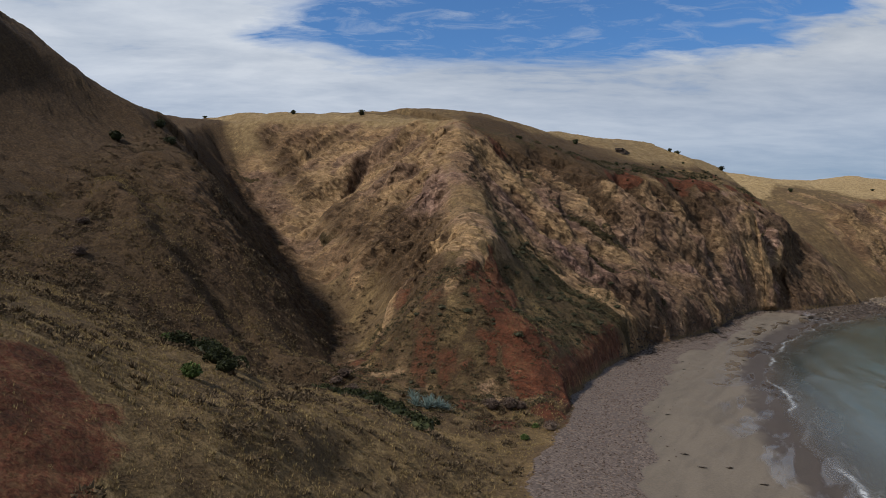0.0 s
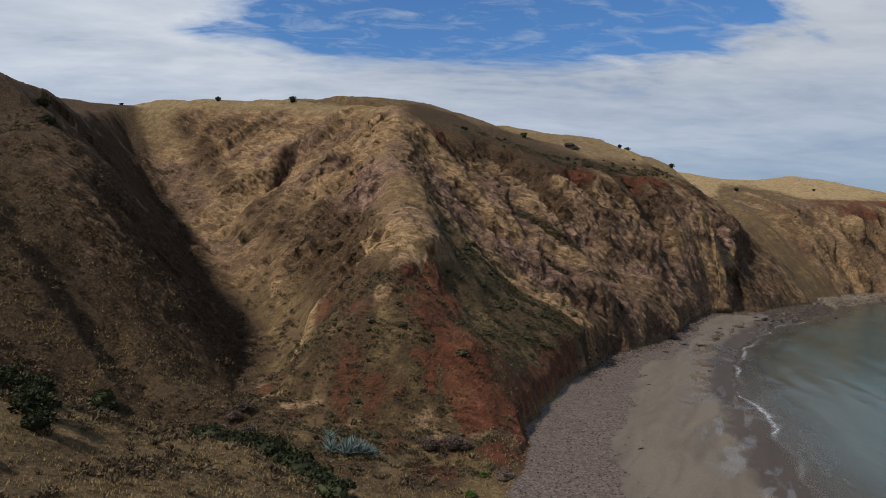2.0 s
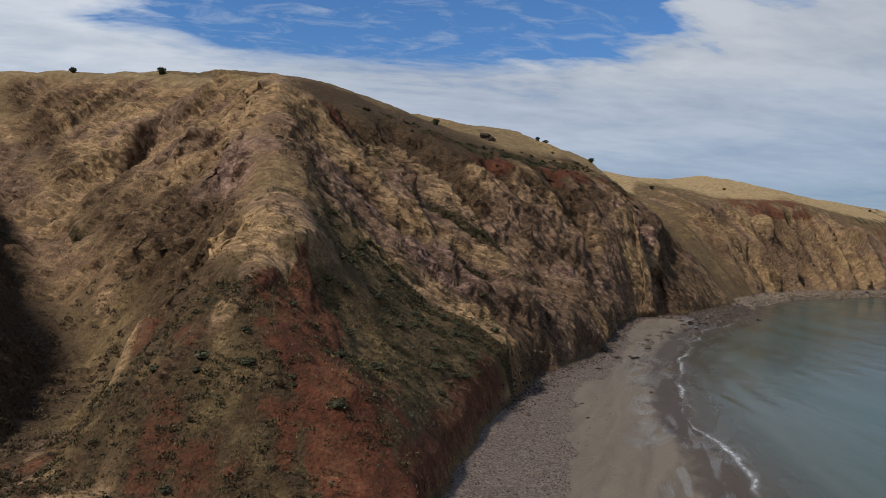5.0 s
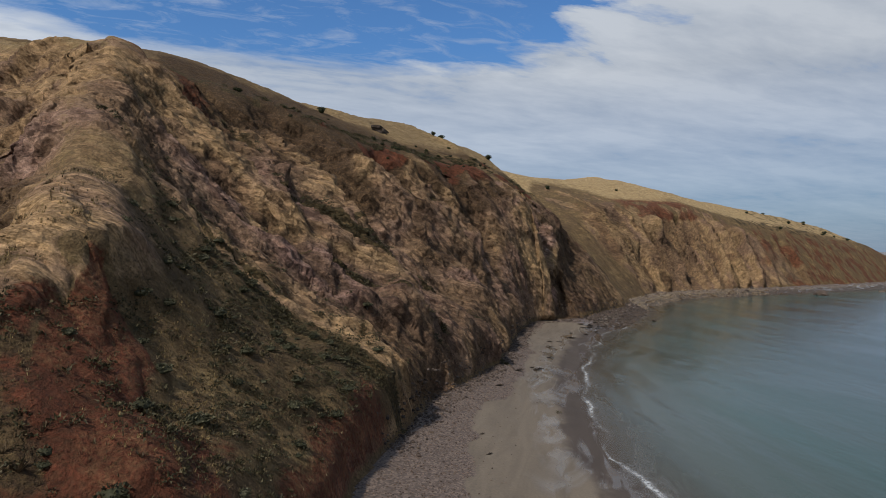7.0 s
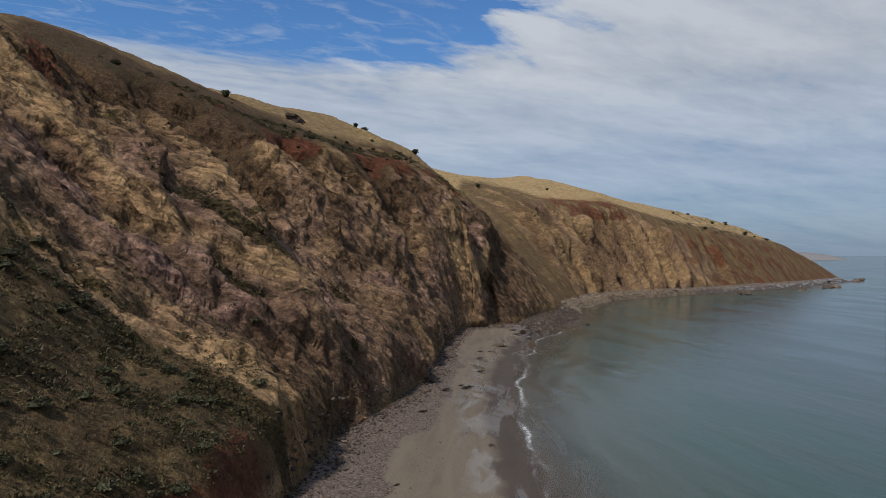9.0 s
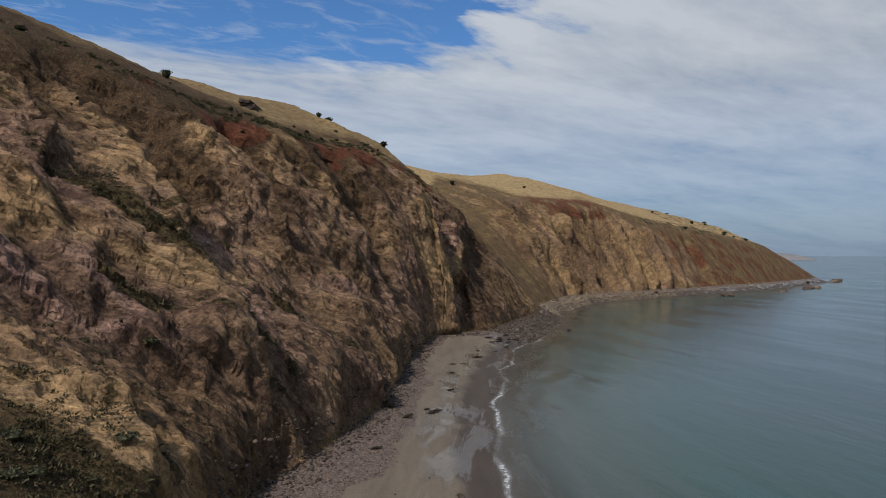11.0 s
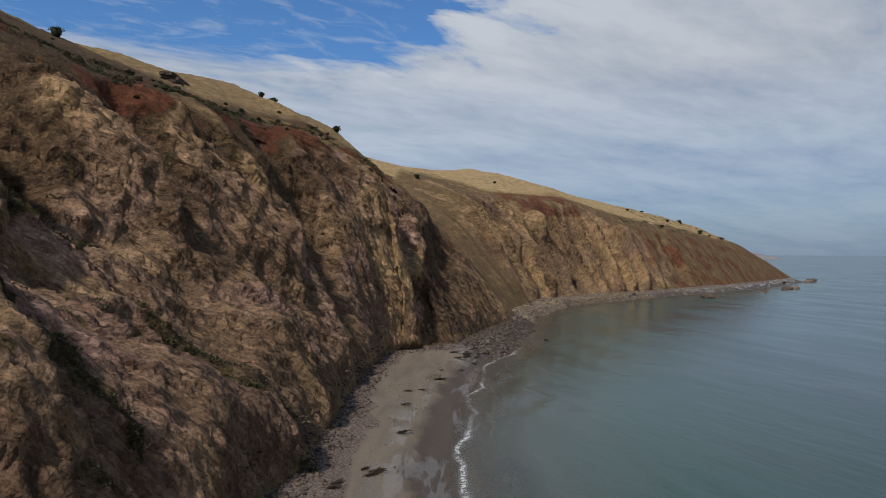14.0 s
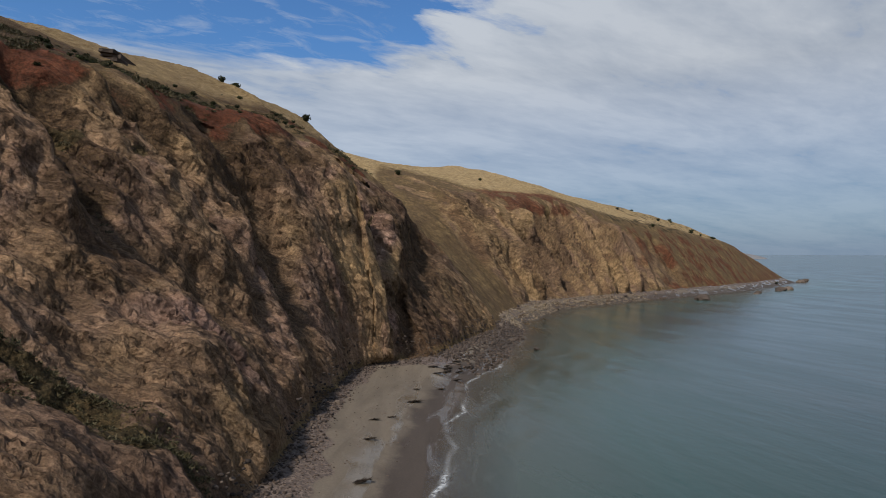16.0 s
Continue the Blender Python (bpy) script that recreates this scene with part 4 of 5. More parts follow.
def sheet(name, keep, material, fields, smooth):
    """One object of the faces of the ground grid for which keep holds at all four corners' majority."""
    n, m = GX.shape
    corner = (np.arange(n - 1)[:, None] * m + np.arange(m - 1)[None, :]).ravel()
    quads = np.stack([corner, corner + m, corner + m + 1, corner + 1], 1)
    quads = quads[keep.ravel()]
    used, inverse = np.unique(quads, return_inverse=True)
    quads = inverse.reshape(quads.shape)
    co = np.stack([GX.ravel()[used], GY.ravel()[used], GZ.ravel()[used]], 1)
    me = bpy.data.meshes.new(name)
    me.vertices.add(len(co))
    me.vertices.foreach_set("co", co.astype(np.float32).ravel())
    me.loops.add(quads.size)
    me.loops.foreach_set("vertex_index", quads.astype(np.int32).ravel())
    me.polygons.add(len(quads))
    me.polygons.foreach_set("loop_start", np.arange(0, quads.size, 4, dtype=np.int32))
    me.update(calc_edges=True)
    me.polygons.foreach_set("use_smooth", smooth.ravel()[keep.ravel()])
    for key, values in fields.items():
        at = me.attributes.new(key, "FLOAT", "POINT")
        at.data.foreach_set("value", values.ravel()[used].astype(np.float32))
    me.materials.append(material)
    me.validate()
    return tagged(new(name, me), kind="structure")


def centre(a):
    return (a[1:, 1:] + a[:-1, 1:] + a[1:, :-1] + a[:-1, :-1]) / 4


inland = centre(COVER["foot"]) > -0.35
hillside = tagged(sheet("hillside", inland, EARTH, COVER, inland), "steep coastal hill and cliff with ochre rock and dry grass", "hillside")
beach = tagged(sheet("beach", ~inland & (centre(COVER["shore"]) > -45), SAND, COVER, ~inland), "grey sand beach sloping into shallow water", "beach")


def build_sea():
    """The water's surface: a grid that follows the bay, finer near the shore."""
    u = axis((-3000, -100, 300, 20), (-100, 30, 15, 3), (30, 420, 2.2, 2.2), (420, 700, 3, 5), (700, 5000, 8, 600))
    v = axis((-5000, -400, 600, 12), (-400, -120, 8, 4), (-120, 45, 2.2, 2.2), (45, 60, 2.2, 5))
    gu, gv = np.meshgrid(u, v, indexing="ij")
    x, y = gu * HEADING[0] - gv * HEADING[1], gu * HEADING[1] + gv * HEADING[0]
    shore = along(SHORE, x, y)[0] + 0.8 * fbm(x / 22, y / 22, 2, 44)
    n, m = x.shape
    corner = (np.arange(n - 1)[:, None] * m + np.arange(m - 1)[None, :])
    quads = np.stack([corner, corner + m, corner + m + 1, corner + 1], -1).reshape(-1, 4)
    quads = quads[(centre(shore) < 4).ravel()]
    used, inverse = np.unique(quads, return_inverse=True)
    me = bpy.data.meshes.new("sea")
    co = np.stack([x.ravel()[used], y.ravel()[used], np.full(len(used), 0.05)], 1)
    me.from_pydata(co.tolist(), [], inverse.reshape(-1, 4).tolist())
    at = me.attributes.new("shore", "FLOAT", "POINT")
    at.data.foreach_set("value", shore.ravel()[used].astype(np.float32))
    me.polygons.foreach_set("use_smooth", np.ones(len(me.polygons), dtype=bool))
    me.materials.append(WATER)
    return tagged(new("sea", me), "calm grey green sea with faint ripples", "sea", kind="structure")


sea = build_sea()

# ---- things ----
rng = np.random.default_rng(7)


def height(x, y):
    z, cover = ground_parts(np.atleast_1d(np.asarray(x, float)), np.atleast_1d(np.asarray(y, float)))
    return z + 1.3 * cover["relief"]


def mesh_of(name, verts, faces, mat, smooth=False):
    me = bpy.data.meshes.new(name)
    me.from_pydata([tuple(v) for v in verts], [], [tuple(f) for f in faces])
    me.materials.append(mat)
    if smooth:
        me.polygons.foreach_set("use_smooth", np.ones(len(me.polygons), dtype=bool))
    me.update()
    return me


def part(name, data, parent, label=""):
    ob = new(name, data)
    ob.parent = parent
    return tagged(ob, label)


def bulk(name, co, tri, mat):
    """Many small pieces as one mesh: co (n, k, 3) places, tri (m, 3 or 4) corners of one piece."""
    n, k, _ = co.shape
    faces = (np.arange(n)[:, None, None] * k + tri[None]).reshape(-1, tri.shape[1])
    me = bpy.data.meshes.new(name)
    me.vertices.add(n * k)
    me.vertices.foreach_set("co", co.astype(np.float32).ravel())
    me.loops.add(faces.size)
    me.loops.foreach_set("vertex_index", faces.astype(np.int32).ravel())
    me.polygons.add(len(faces))
    me.polygons.foreach_set("loop_start", np.arange(0, faces.size, tri.shape[1], dtype=np.int32))
    me.update(calc_edges=True)
    me.materials.append(mat)
    me.validate()
    return me


def leaves(count, lobes, size, seed, spread, droop=0.0):
    """Leaf blades set all over a cluster of lobes (x, y, z, radius): folded diamonds, turned outward with some disorder."""
    g = np.random.default_rng(seed)
    lobes = np.array(lobes, float)
    pick = g.choice(len(lobes), count, p=lobes[:, 3] ** 2 / (lobes[:, 3] ** 2).sum())
    way = g.normal(size=(count, 3))
    way[:, 2] = np.abs(way[:, 2]) * 0.9 - 0.25
    way /= np.linalg.norm(way, axis=1)[:, None]
    at = lobes[pick, :3] + way * (lobes[pick, 3] * g.uniform(0.72, 1.06, count))[:, None] * np.array([1, 1, spread])
    tip = way + g.normal(size=(count, 3)) * 0.55
    tip[:, 2] -= droop
    tip /= np.linalg.norm(tip, axis=1)[:, None]
    side = np.cross(tip, g.normal(size=(count, 3)))
    side /= np.linalg.norm(side, axis=1)[:, None]
    long = (size * g.uniform(0.6, 1.5, count))[:, None]
    co = np.stack([at, at + tip * long * 0.5 + side * long * 0.34, at + tip * long, at + tip * long * 0.5 - side * long * 0.34], 1)
    return co


def lump(radius, seed, squash=0.8, level=2, rough=0.25):
    """A rounded, uneven stone or inner mass, as a bmesh."""
    bm = bmesh.new()
    bmesh.ops.create_icosphere(bm, subdivisions=level, radius=1.0)
    off = Vector((seed * 3.7, seed * 1.9, seed * 0.7))
    for v in bm.verts:
        n = noise.noise(v.co * 1.1 + off) * rough + noise.noise(v.co * 2.7 + off) * rough * 0.5
        v.co = v.co * (1 + n) * radius
        v.co.z *= squash
    return bm


def to_mesh(bm, name, mat, smooth=False):
    me = bpy.data.meshes.new(name)
    bm.to_mesh(me)
    bm.free()
    me.materials.append(mat)
    if smooth:
        me.polygons.foreach_set("use_smooth", np.ones(len(me.polygons), dtype=bool))
    return me


def make_shrub(name, label, leaf, seed, wide, tall, count, size, category="shrub", core=True):
    """A shrub about its foot: short stems, and foliage of small leaves over several lobes."""
    g = np.random.default_rng(seed)
    top = new(name)
    lobes = [(0, 0, tall * 0.5, min(wide * 0.34, tall * 0.5))]
    for i in range(6):
        a = i / 6 * 2 * math.pi + g.uniform(-0.4, 0.4)
        r = wide * g.uniform(0.22, 0.34)
        lobes.append((math.cos(a) * r, math.sin(a) * r, tall * g.uniform(0.28, 0.66), min(wide, tall) * g.uniform(0.2, 0.34)))
    co = leaves(count, lobes, size, seed, 0.9)
    co[:, :, 2] = np.maximum(co[:, :, 2], 0.02)
    part("foliage", bulk(name + "_foliage", co, np.array([[0, 1, 2, 3]]), leaf), top)
    if core:
        bm = lump(1.0, seed, 0.9, 2, 0.3)
        for v in bm.verts:
            v.co = Vector((v.co.x * wide * 0.36, v.co.y * wide * 0.36, max(v.co.z * tall * 0.4 + tall * 0.42, 0.0)))
        part("inner_mass", to_mesh(bm, name + "_inner", leaf), top)
    verts, faces = [], []
    for i in range(4):
        a = i * 1.7 + g.uniform(0, 1)
        end = Vector((math.cos(a) * wide * 0.2, math.sin(a) * wide * 0.2, tall * 0.55))
        r0, b0 = 0.05 * tall + 0.02, len(verts)
        for k in range(5):
            q = k / 5 * 2 * math.pi
            verts.append((math.cos(q) * r0 + end.x * 0.05, math.sin(q) * r0 + end.y * 0.05, -0.25))
        for k in range(5):
            q = k / 5 * 2 * math.pi
            verts.append((end.x + math.cos(q) * r0 * 0.4, end.y + math.sin(q) * r0 * 0.4, end.z))
        faces += [(b0 + k, b0 + (k + 1) % 5, b0 + 5 + (k + 1) % 5, b0 + 5 + k) for k in range(5)]
    part("stem", mesh_of(name + "_stem", verts, faces, BARK), top)
    return tagged(top, label, category)


def plant(kinds, places, group, scale=(0.8, 1.2), sink=0.08):
    """Copies of the given shrubs at places (x, y) on the ground; the models themselves take the first places."""
    xy = np.array(places, float).reshape(-1, 2)
    z = height(xy[:, 0], xy[:, 1])
    for i, ((x, y), h) in enumerate(zip(xy, z)):
        model = kinds[i % len(kinds)]
        k = rng.uniform(*scale)
        m = pose(x, y, h - sink, 0, 0, rng.uniform(0, 360)) @ Matrix.Diagonal((k, k, k * rng.uniform(0.85, 1.15), 1))
        ob = model if i < len(kinds) else model.copy()
        if i < len(kinds):
            ob.matrix_basis = m
        else:
            ob = copy_thing(model, pose(x, y, h - sink, 0, 0, rng.uniform(0, 360)))
            ob.scale = (k, k, k * rng.uniform(0.85, 1.15))
        tagged(ob, group=group)


# dark green bushes along the creek and on the slopes
creek_kinds = [make_shrub("creek_bush", "dense dark green bush in a dry creek bed", DARK_LEAF, 11 + i, 2.6, 1.7, 900, 0.2) for i in range(2)]
plant(creek_kinds, [(-26.5, 66), (-28.6, 72), (-26.6, 71), (-22.5, 64), (-20.5, 60.5), (-18.8, 57.5), (-25.1, 81.5), (-24.4, 80.6), (-27, 69), (-23.6, 66.5)], "bushes along the creek", (0.75, 1.15))
mat_kinds = [make_shrub("creek_cover", "low spreading dark green thicket along the creek bed", DARK_LEAF, 31 + i, 3.6, 1.5, 1100, 0.2) for i in range(2)]
plant(mat_kinds, [(-15.2, 78), (-13.6, 77.2), (-12.2, 76.2), (-10.8, 75.2), (-9.5, 74.2), (-8.3, 73.2), (-7.2, 72.2), (-6.2, 71.2), (-5.3, 70.1), (-4.6, 69), (-3.9, 67.8), (-3.1, 66.4), (-2.4, 65), (-1.8, 63.8)], "thicket along the creek", (0.8, 1.1))
light_kinds = [make_shrub("green_bush", "light green leafy bush beside the creek", GREEN_LEAF, 51, 1.8, 1.1, 500, 0.2)]
plant(light_kinds, [(-14.6, 81.8), (-29.2, 69.5), (10.6, 73.8), (8.9, 69.2), (-19, 50)], "green bushes", (0.5, 1.0))
dead_kinds = [make_shrub("dead_bush", "leafless purplish brown bush among dry grass", TWIG, 61 + i, 2.0, 1.4, 800, 0.16) for i in range(2)]
plant(dead_kinds, [(-13.6, 84.5), (-12.6, 85.4), (-10.5, 78), (-14.2, 83.2), (8.3, 79.4), (9.6, 79.3), (6.2, 79.8), (12.2, 73), (-51.8, 94.1), (-47.5, 85.7)], "leafless bushes", (0.6, 1.1))
crest_kinds = [make_shrub("hilltop_bush", "small dark bush standing alone on a dry grass hilltop", DARK_LEAF, 71 + i, 2.1, 1.9, 420, 0.24) for i in range(2)]
plant(crest_kinds, [(-62.6, 145), (-54, 129.5), (-111.6, 289), (-104, 285), (-56, 243.5), (-27.6, 218.5), (-64, 128), (97.5, 284), (101.4, 286), (47.6, 238), (117.8, 279), (192, 363.5), (252, 386), (376.6, 408), (378, 381), (461, 407.6), (416, 408)], "hilltop bushes", (0.8, 1.3), 0.15)


def scatter(count, box, keep, seed, tries=3):
    """Up to count places in box (x0, y0, x1, y1), kept by chance keep(cover, z, x, y)."""
    g = np.random.default_rng(seed)
    x, y = g.uniform(box[0], box[2], count * tries), g.uniform(box[1], box[3], count * tries)
    z, cover = ground_parts(x, y)
    ok = g.uniform(size=len(x)) < keep(cover, z, x, y)
    z = z + 1.3 * cover["relief"]
    return x[ok][:count], y[ok][:count], z[ok][:count]


def along_foot(count, runs, span, keep, seed):
    """Places along the foot of the slopes, between two lengths along it and two distances seaward of it."""
    g = np.random.default_rng(seed)
    s, d = g.uniform(runs[0], runs[1], count), g.uniform(span[0], span[1], count)
    px, py = (np.interp(s, FOOT_LEN, [p[i] for p in FOOT]) for i in (0, 1))
    qx, qy = (np.interp(s + 6, FOOT_LEN, [p[i] for p in FOOT]) - np.interp(s - 6, FOOT_LEN, [p[i] for p in FOOT]) for i in (0, 1))
    n = np.hypot(qx, qy)
    x, y = px + d * qy / n, py - d * qx / n
    z, cover = ground_parts(x, y)
    ok = g.uniform(size=count) < keep(cover, z, x, y)
    return x[ok], y[ok], z[ok]


salt_kinds = [make_shrub("saltbush", "low grey green saltbush on the steep red slope", GREY_LEAF, 81 + i, 1.3, 0.55, 260, 0.13) for i in range(4)]
sx, sy, _ = scatter(290, (-12, 74, 48, 142), lambda c, z, x, y: (0.25 + 0.75 * c["scrub"]) * (c["foot"] > 2) * (c["foot"] < 24) * (1 - 0.75 * c["red"]) * (c["run"] < 548) * (1 - 0.6 * c["bare"]) * (y > 83) * ((x > 9) | (z < 20)), 5)
plant(salt_kinds, np.stack([sx, sy], 1), "saltbushes on the spur", (0.5, 1.5), 0.1)
rim_kinds = [make_shrub("rim_bush", "small dark green bush along the cliff's upper edge", DARK_LEAF, 91 + i, 1.3, 0.8, 200, 0.18) for i in range(2)]
sx, sy, _ = scatter(110, (20, 170, 180, 300), lambda c, z, x, y: np.where((c["rise"] > -3) & (c["rise"] < 1.5), 0.7, 0.05 * (c["rise"] > -7) * (c["rise"] < 6)) * (c["run"] > 575) * (c["run"] < 715), 6, 40)
plant(rim_kinds, np.stack([sx, sy], 1), "bushes along the cliff edge", (0.35, 1.15), 0.1)
sx, sy, _ = scatter(24, (400, 360, 570, 460), lambda c, z, x, y: 1.0 * (c["scrub"] > 0.3), 8)
plant([make_shrub("headland_bush", "dark coastal bush on the headland crest", DARK_LEAF, 99, 3.0, 1.6, 200, 0.35)], np.stack([sx, sy], 1), "bushes on the headland", (0.7, 1.3), 0.1)


# agaves at the valley mouth
def agave_leaf(length, width, bend, seed):
    verts, faces = [], []
    for i in range(7):
        t = i / 6
        w = width * (1 - t ** 1.8) * (0.72 + 0.6 * t * (1 - t)) + 0.004
        x = length * t * math.cos(bend * t * 0.6)
        z = length * t * math.sin(0.15 + bend * (1 - t) * 0.3) * 0.35
        verts += [(x, -w, z + w * 0.35), (x, 0, z - 0.02), (x, w, z + w * 0.35), (x, 0, z + 0.03)]
    for i in range(6):
        a = i * 4
        faces += [(a + k, a + (k + 1) % 4, a + 4 + (k + 1) % 4, a + 4 + k) for k in range(4)]
    return mesh_of("agave_leaf", verts, faces, AGAVE, True)


AGAVE_LEAVES = [agave_leaf(1.25, 0.11, 0.5, 1), agave_leaf(1.1, 0.10, 0.8, 2), agave_leaf(1.4, 0.12, 0.3, 3)]


def make_agave(x, y, size, count, seed):
    g = np.random.default_rng(seed)
    top = new("agave")
    top.matrix_basis = pose(x, y, float(height(x, y)[0]) - 0.05)
    for i in range(count):
        t = i / count
        leaf = part("leaf", AGAVE_LEAVES[i % 3], top)
        turn = i * 137.5 + g.uniform(-12, 12)
        leaf.matrix_basis = pose(0, 0, 0.1 + 0.1 * t, 0, -(12 + 66 * t + g.uniform(-7, 7)), turn) @ Matrix.Scale(size * g.uniform(0.85, 1.1), 4)
    bm = lump(0.22 * size, seed, 1.2, 1)
    part("heart", to_mesh(bm, "agave_heart", AGAVE), top)
    return tagged(top, "blue green agave rosette with stiff pointed leaves", "agave", "agaves at the valley mouth")


for i, (x, y, size, count) in enumerate([(-2.9, 75.6, 1.15, 30), (-1.6, 75.2, 1.25, 32), (-0.4, 75.9, 1.2, 30), (0.7, 76.6, 1.0, 26), (-1.2, 76.9, 1.05, 26), (0.1, 77.3, 0.9, 24), (-3.4, 78.3, 0.85, 22)]):
    make_agave(x, y, size, count, 200 + i)


# boulders at the cliff foot, along the bay and off the point
def boulder_mesh(seed, squash, rough):
    bm = lump(1.0, seed, squash, 2, rough)
    cuts = np.random.default_rng(seed)
    for _ in range(5):
        n = Vector(cuts.normal(size=3)).normalized()
        for v in bm.verts:
            over = v.co.dot(n) - 0.72
            if over > 0:
                v.co -= n * over * 0.85
    return to_mesh(bm, "boulder", BOULDER)


BOULDERS = [boulder_mesh(300 + i, 0.72, 0.45) for i in range(5)]


def set_boulders(name, label, group, x, y, sizes, base=None):
    z = height(x, y) if base is None else np.full(len(x), base)
    for i in range(len(x)):
        ob = new(name, BOULDERS[i % 5])
        k = sizes[i]
        ob.matrix_basis = pose(x[i], y[i], z[i] + 0.22 * k, rng.uniform(-20, 20), rng.uniform(-20, 20), rng.uniform(0, 360)) @ Matrix.Diagonal((k * rng.uniform(0.8, 1.4), k, k * rng.uniform(0.7, 1.1), 1))
        tagged(ob, label, "boulder", group)


bx, by, _ = scatter(150, (20, 95, 170, 270), lambda c, z, x, y: 1.0 * (c["foot"] < 0.3) * (c["foot"] > -2.6) * (c["run"] > 535) * (c["run"] < 730), 11)
set_boulders("boulder", "angular brown boulder fallen at the cliff foot", "boulders at the cliff foot", bx, by, np.random.default_rng(3).uniform(0.22, 0.75, len(bx)) ** 1.3)
bx, by, _ = scatter(110, (120, 215, 330, 345), lambda c, z, x, y: 1.0 * (c["foot"] < 0) * (c["shore"] > -1.5) * (c["run"] > 690), 12)
set_boulders("shore_rock", "dark wet rock on the stony shore", "rocks along the stony shore", bx, by, np.random.default_rng(4).uniform(0.35, 1.0, len(bx)))
set_boulders("point_rock", "dark rock in the water off the point", "rocks off the point", np.array([566.0, 574, 582, 588, 560, 462, 455, 448, 470, 402, 412, 440]), np.array([393.0, 397, 400, 403, 388, 344, 345, 341, 350, 329, 334, 338]), np.array([2.6, 3.2, 3.4, 2.2, 2.0, 3.0, 2.6, 1.8, 2.0, 1.6, 1.8, 1.6]), -0.4)
set_boulders("bay_rock", "square dark rock standing in the shallow bay", "rocks in the bay", np.array([337.0, 343, 159.7, 161]), np.array([317.0, 323, 235.8, 237.5]), np.array([3.0, 2.0, 0.7, 0.5]), 0.0)



def make_outcrop(x, y, seed):
    """A low bluff of layered rock standing out of the grass slope."""
    g = np.random.default_rng(seed)
    top = new("rock_outcrop")
    top.matrix_basis = pose(x, y, float(height(x, y)[0]) - 3.4, 0, 0, 57)
    for i in range(8):
        bm = bmesh.new()
        bmesh.ops.create_cube(bm, size=1)
        bmesh.ops.subdivide_edges(bm, edges=list(bm.edges), cuts=4, use_grid_fill=True)
        long, deep, tall = g.uniform(7.5, 11.5), g.uniform(3.2, 4.2), g.uniform(0.45, 0.7)
        for v in bm.verts:
            p = Vector((v.co.x * long, v.co.y * deep, v.co.z * tall))
            v.co = p + Vector((noise.noise(p * 0.6 + Vector((i, 0, 0))), noise.noise(p * 0.7 + Vector((0, i, 0))), 0.25 * noise.noise(p * 0.9))) * 0.55
        slab = part("slab", to_mesh(bm, "slab", BOULDER), top)
        slab.matrix_basis = pose(g.uniform(-0.6, 0.6), 0.35 * i + g.uniform(-0.3, 0.3), 0.62 * i, 4, 6, g.uniform(-4, 4))
    return tagged(top, "bluff of layered brown rock on the grass slope", "outcrop")


make_outcrop(74, 263.5, 9)

# cobbles, and the stony shore beyond the nose
STONE = np.array([(-1, -1, -1), (1, -1, -1), (1, 1, -1), (-1, 1, -1), (-1, -1, 1), (1, -1, 1), (1, 1, 1), (-1, 1, 1)]) * 0.62
STONE = np.concatenate([STONE, np.array([(0, 0, -1), (0, 0, 1), (0, -1, 0), (1, 0, 0), (0, 1, 0), (-1, 0, 0)])])
STONE_TRI = np.array([(1, 0, 8), (2, 1, 8), (3, 2, 8), (0, 3, 8), (4, 5, 9), (5, 6, 9), (6, 7, 9), (7, 4, 9), (0, 1, 10), (1, 5, 10), (5, 4, 10), (4, 0, 10),
                      (1, 2, 11), (2, 6, 11), (6, 5, 11), (5, 1, 11), (2, 3, 12), (3, 7, 12), (7, 6, 12), (6, 2, 12), (3, 0, 13), (0, 4, 13), (4, 7, 13), (7, 3, 13)])


def pebbles(name, label, x, y, z, small, large, mat, seed):
    g = np.random.default_rng(seed)
    n = len(x)
    size = small + (large - small) * g.uniform(0, 1, n) ** 2.5
    axes = g.uniform(0.7, 1.35, (n, 1, 3)) * np.array([1, 1, 0.6])
    co = STONE[None] * axes * (1 + 0.16 * g.normal(size=(n, 14, 1)))
    a = g.uniform(0, 6.283, n)
    c, s = np.cos(a)[:, None], np.sin(a)[:, None]
    co = np.stack([co[..., 0] * c - co[..., 1] * s, co[..., 0] * s + co[..., 1] * c, co[..., 2] + 0.3 * co[..., 0] * g.uniform(-1, 1, (n, 1))], -1) * size[:, None, None]
    co += np.stack([x, y, z + size * 0.25], 1)[:, None, :]
    return tagged(new(name, bulk(name, co, STONE_TRI, mat)), label, "stones", kind="stuff")


px, py, pz = along_foot(20000, (440, 665), (-0.3, 12.5), lambda c, z, x, y: (0.05 + 0.95 * (c["shingle"] > 0.5)) * (c["foot"] < 0.2) * (c["shore"] > 3) * (c["run"] < 665), 21)
pebbles("cobbles", "bank of pinkish grey cobbles below the slope", px, py, pz, 0.035, 0.12, COBBLE, 22)
px, py, pz = along_foot(4000, (742, 900), (-0.3, 14), lambda c, z, x, y: 1.0 * (c["foot"] < 0.3) * (c["shore"] > -0.5), 27)
pebbles("far_shore_stones", "pale tan stones along the bay below the far cliffs", px, py, pz, 0.1, 0.4, SANDSTONE, 28)
px, py, pz = along_foot(3600, (672, 745), (-0.3, 14), lambda c, z, x, y: 1.0 * (c["foot"] < 0.3) * (c["shore"] > -1.0), 23)
pebbles("shore_stones", "brown stones and rubble along the bay's shore", px, py, pz, 0.1, 0.4, RUBBLE, 24)

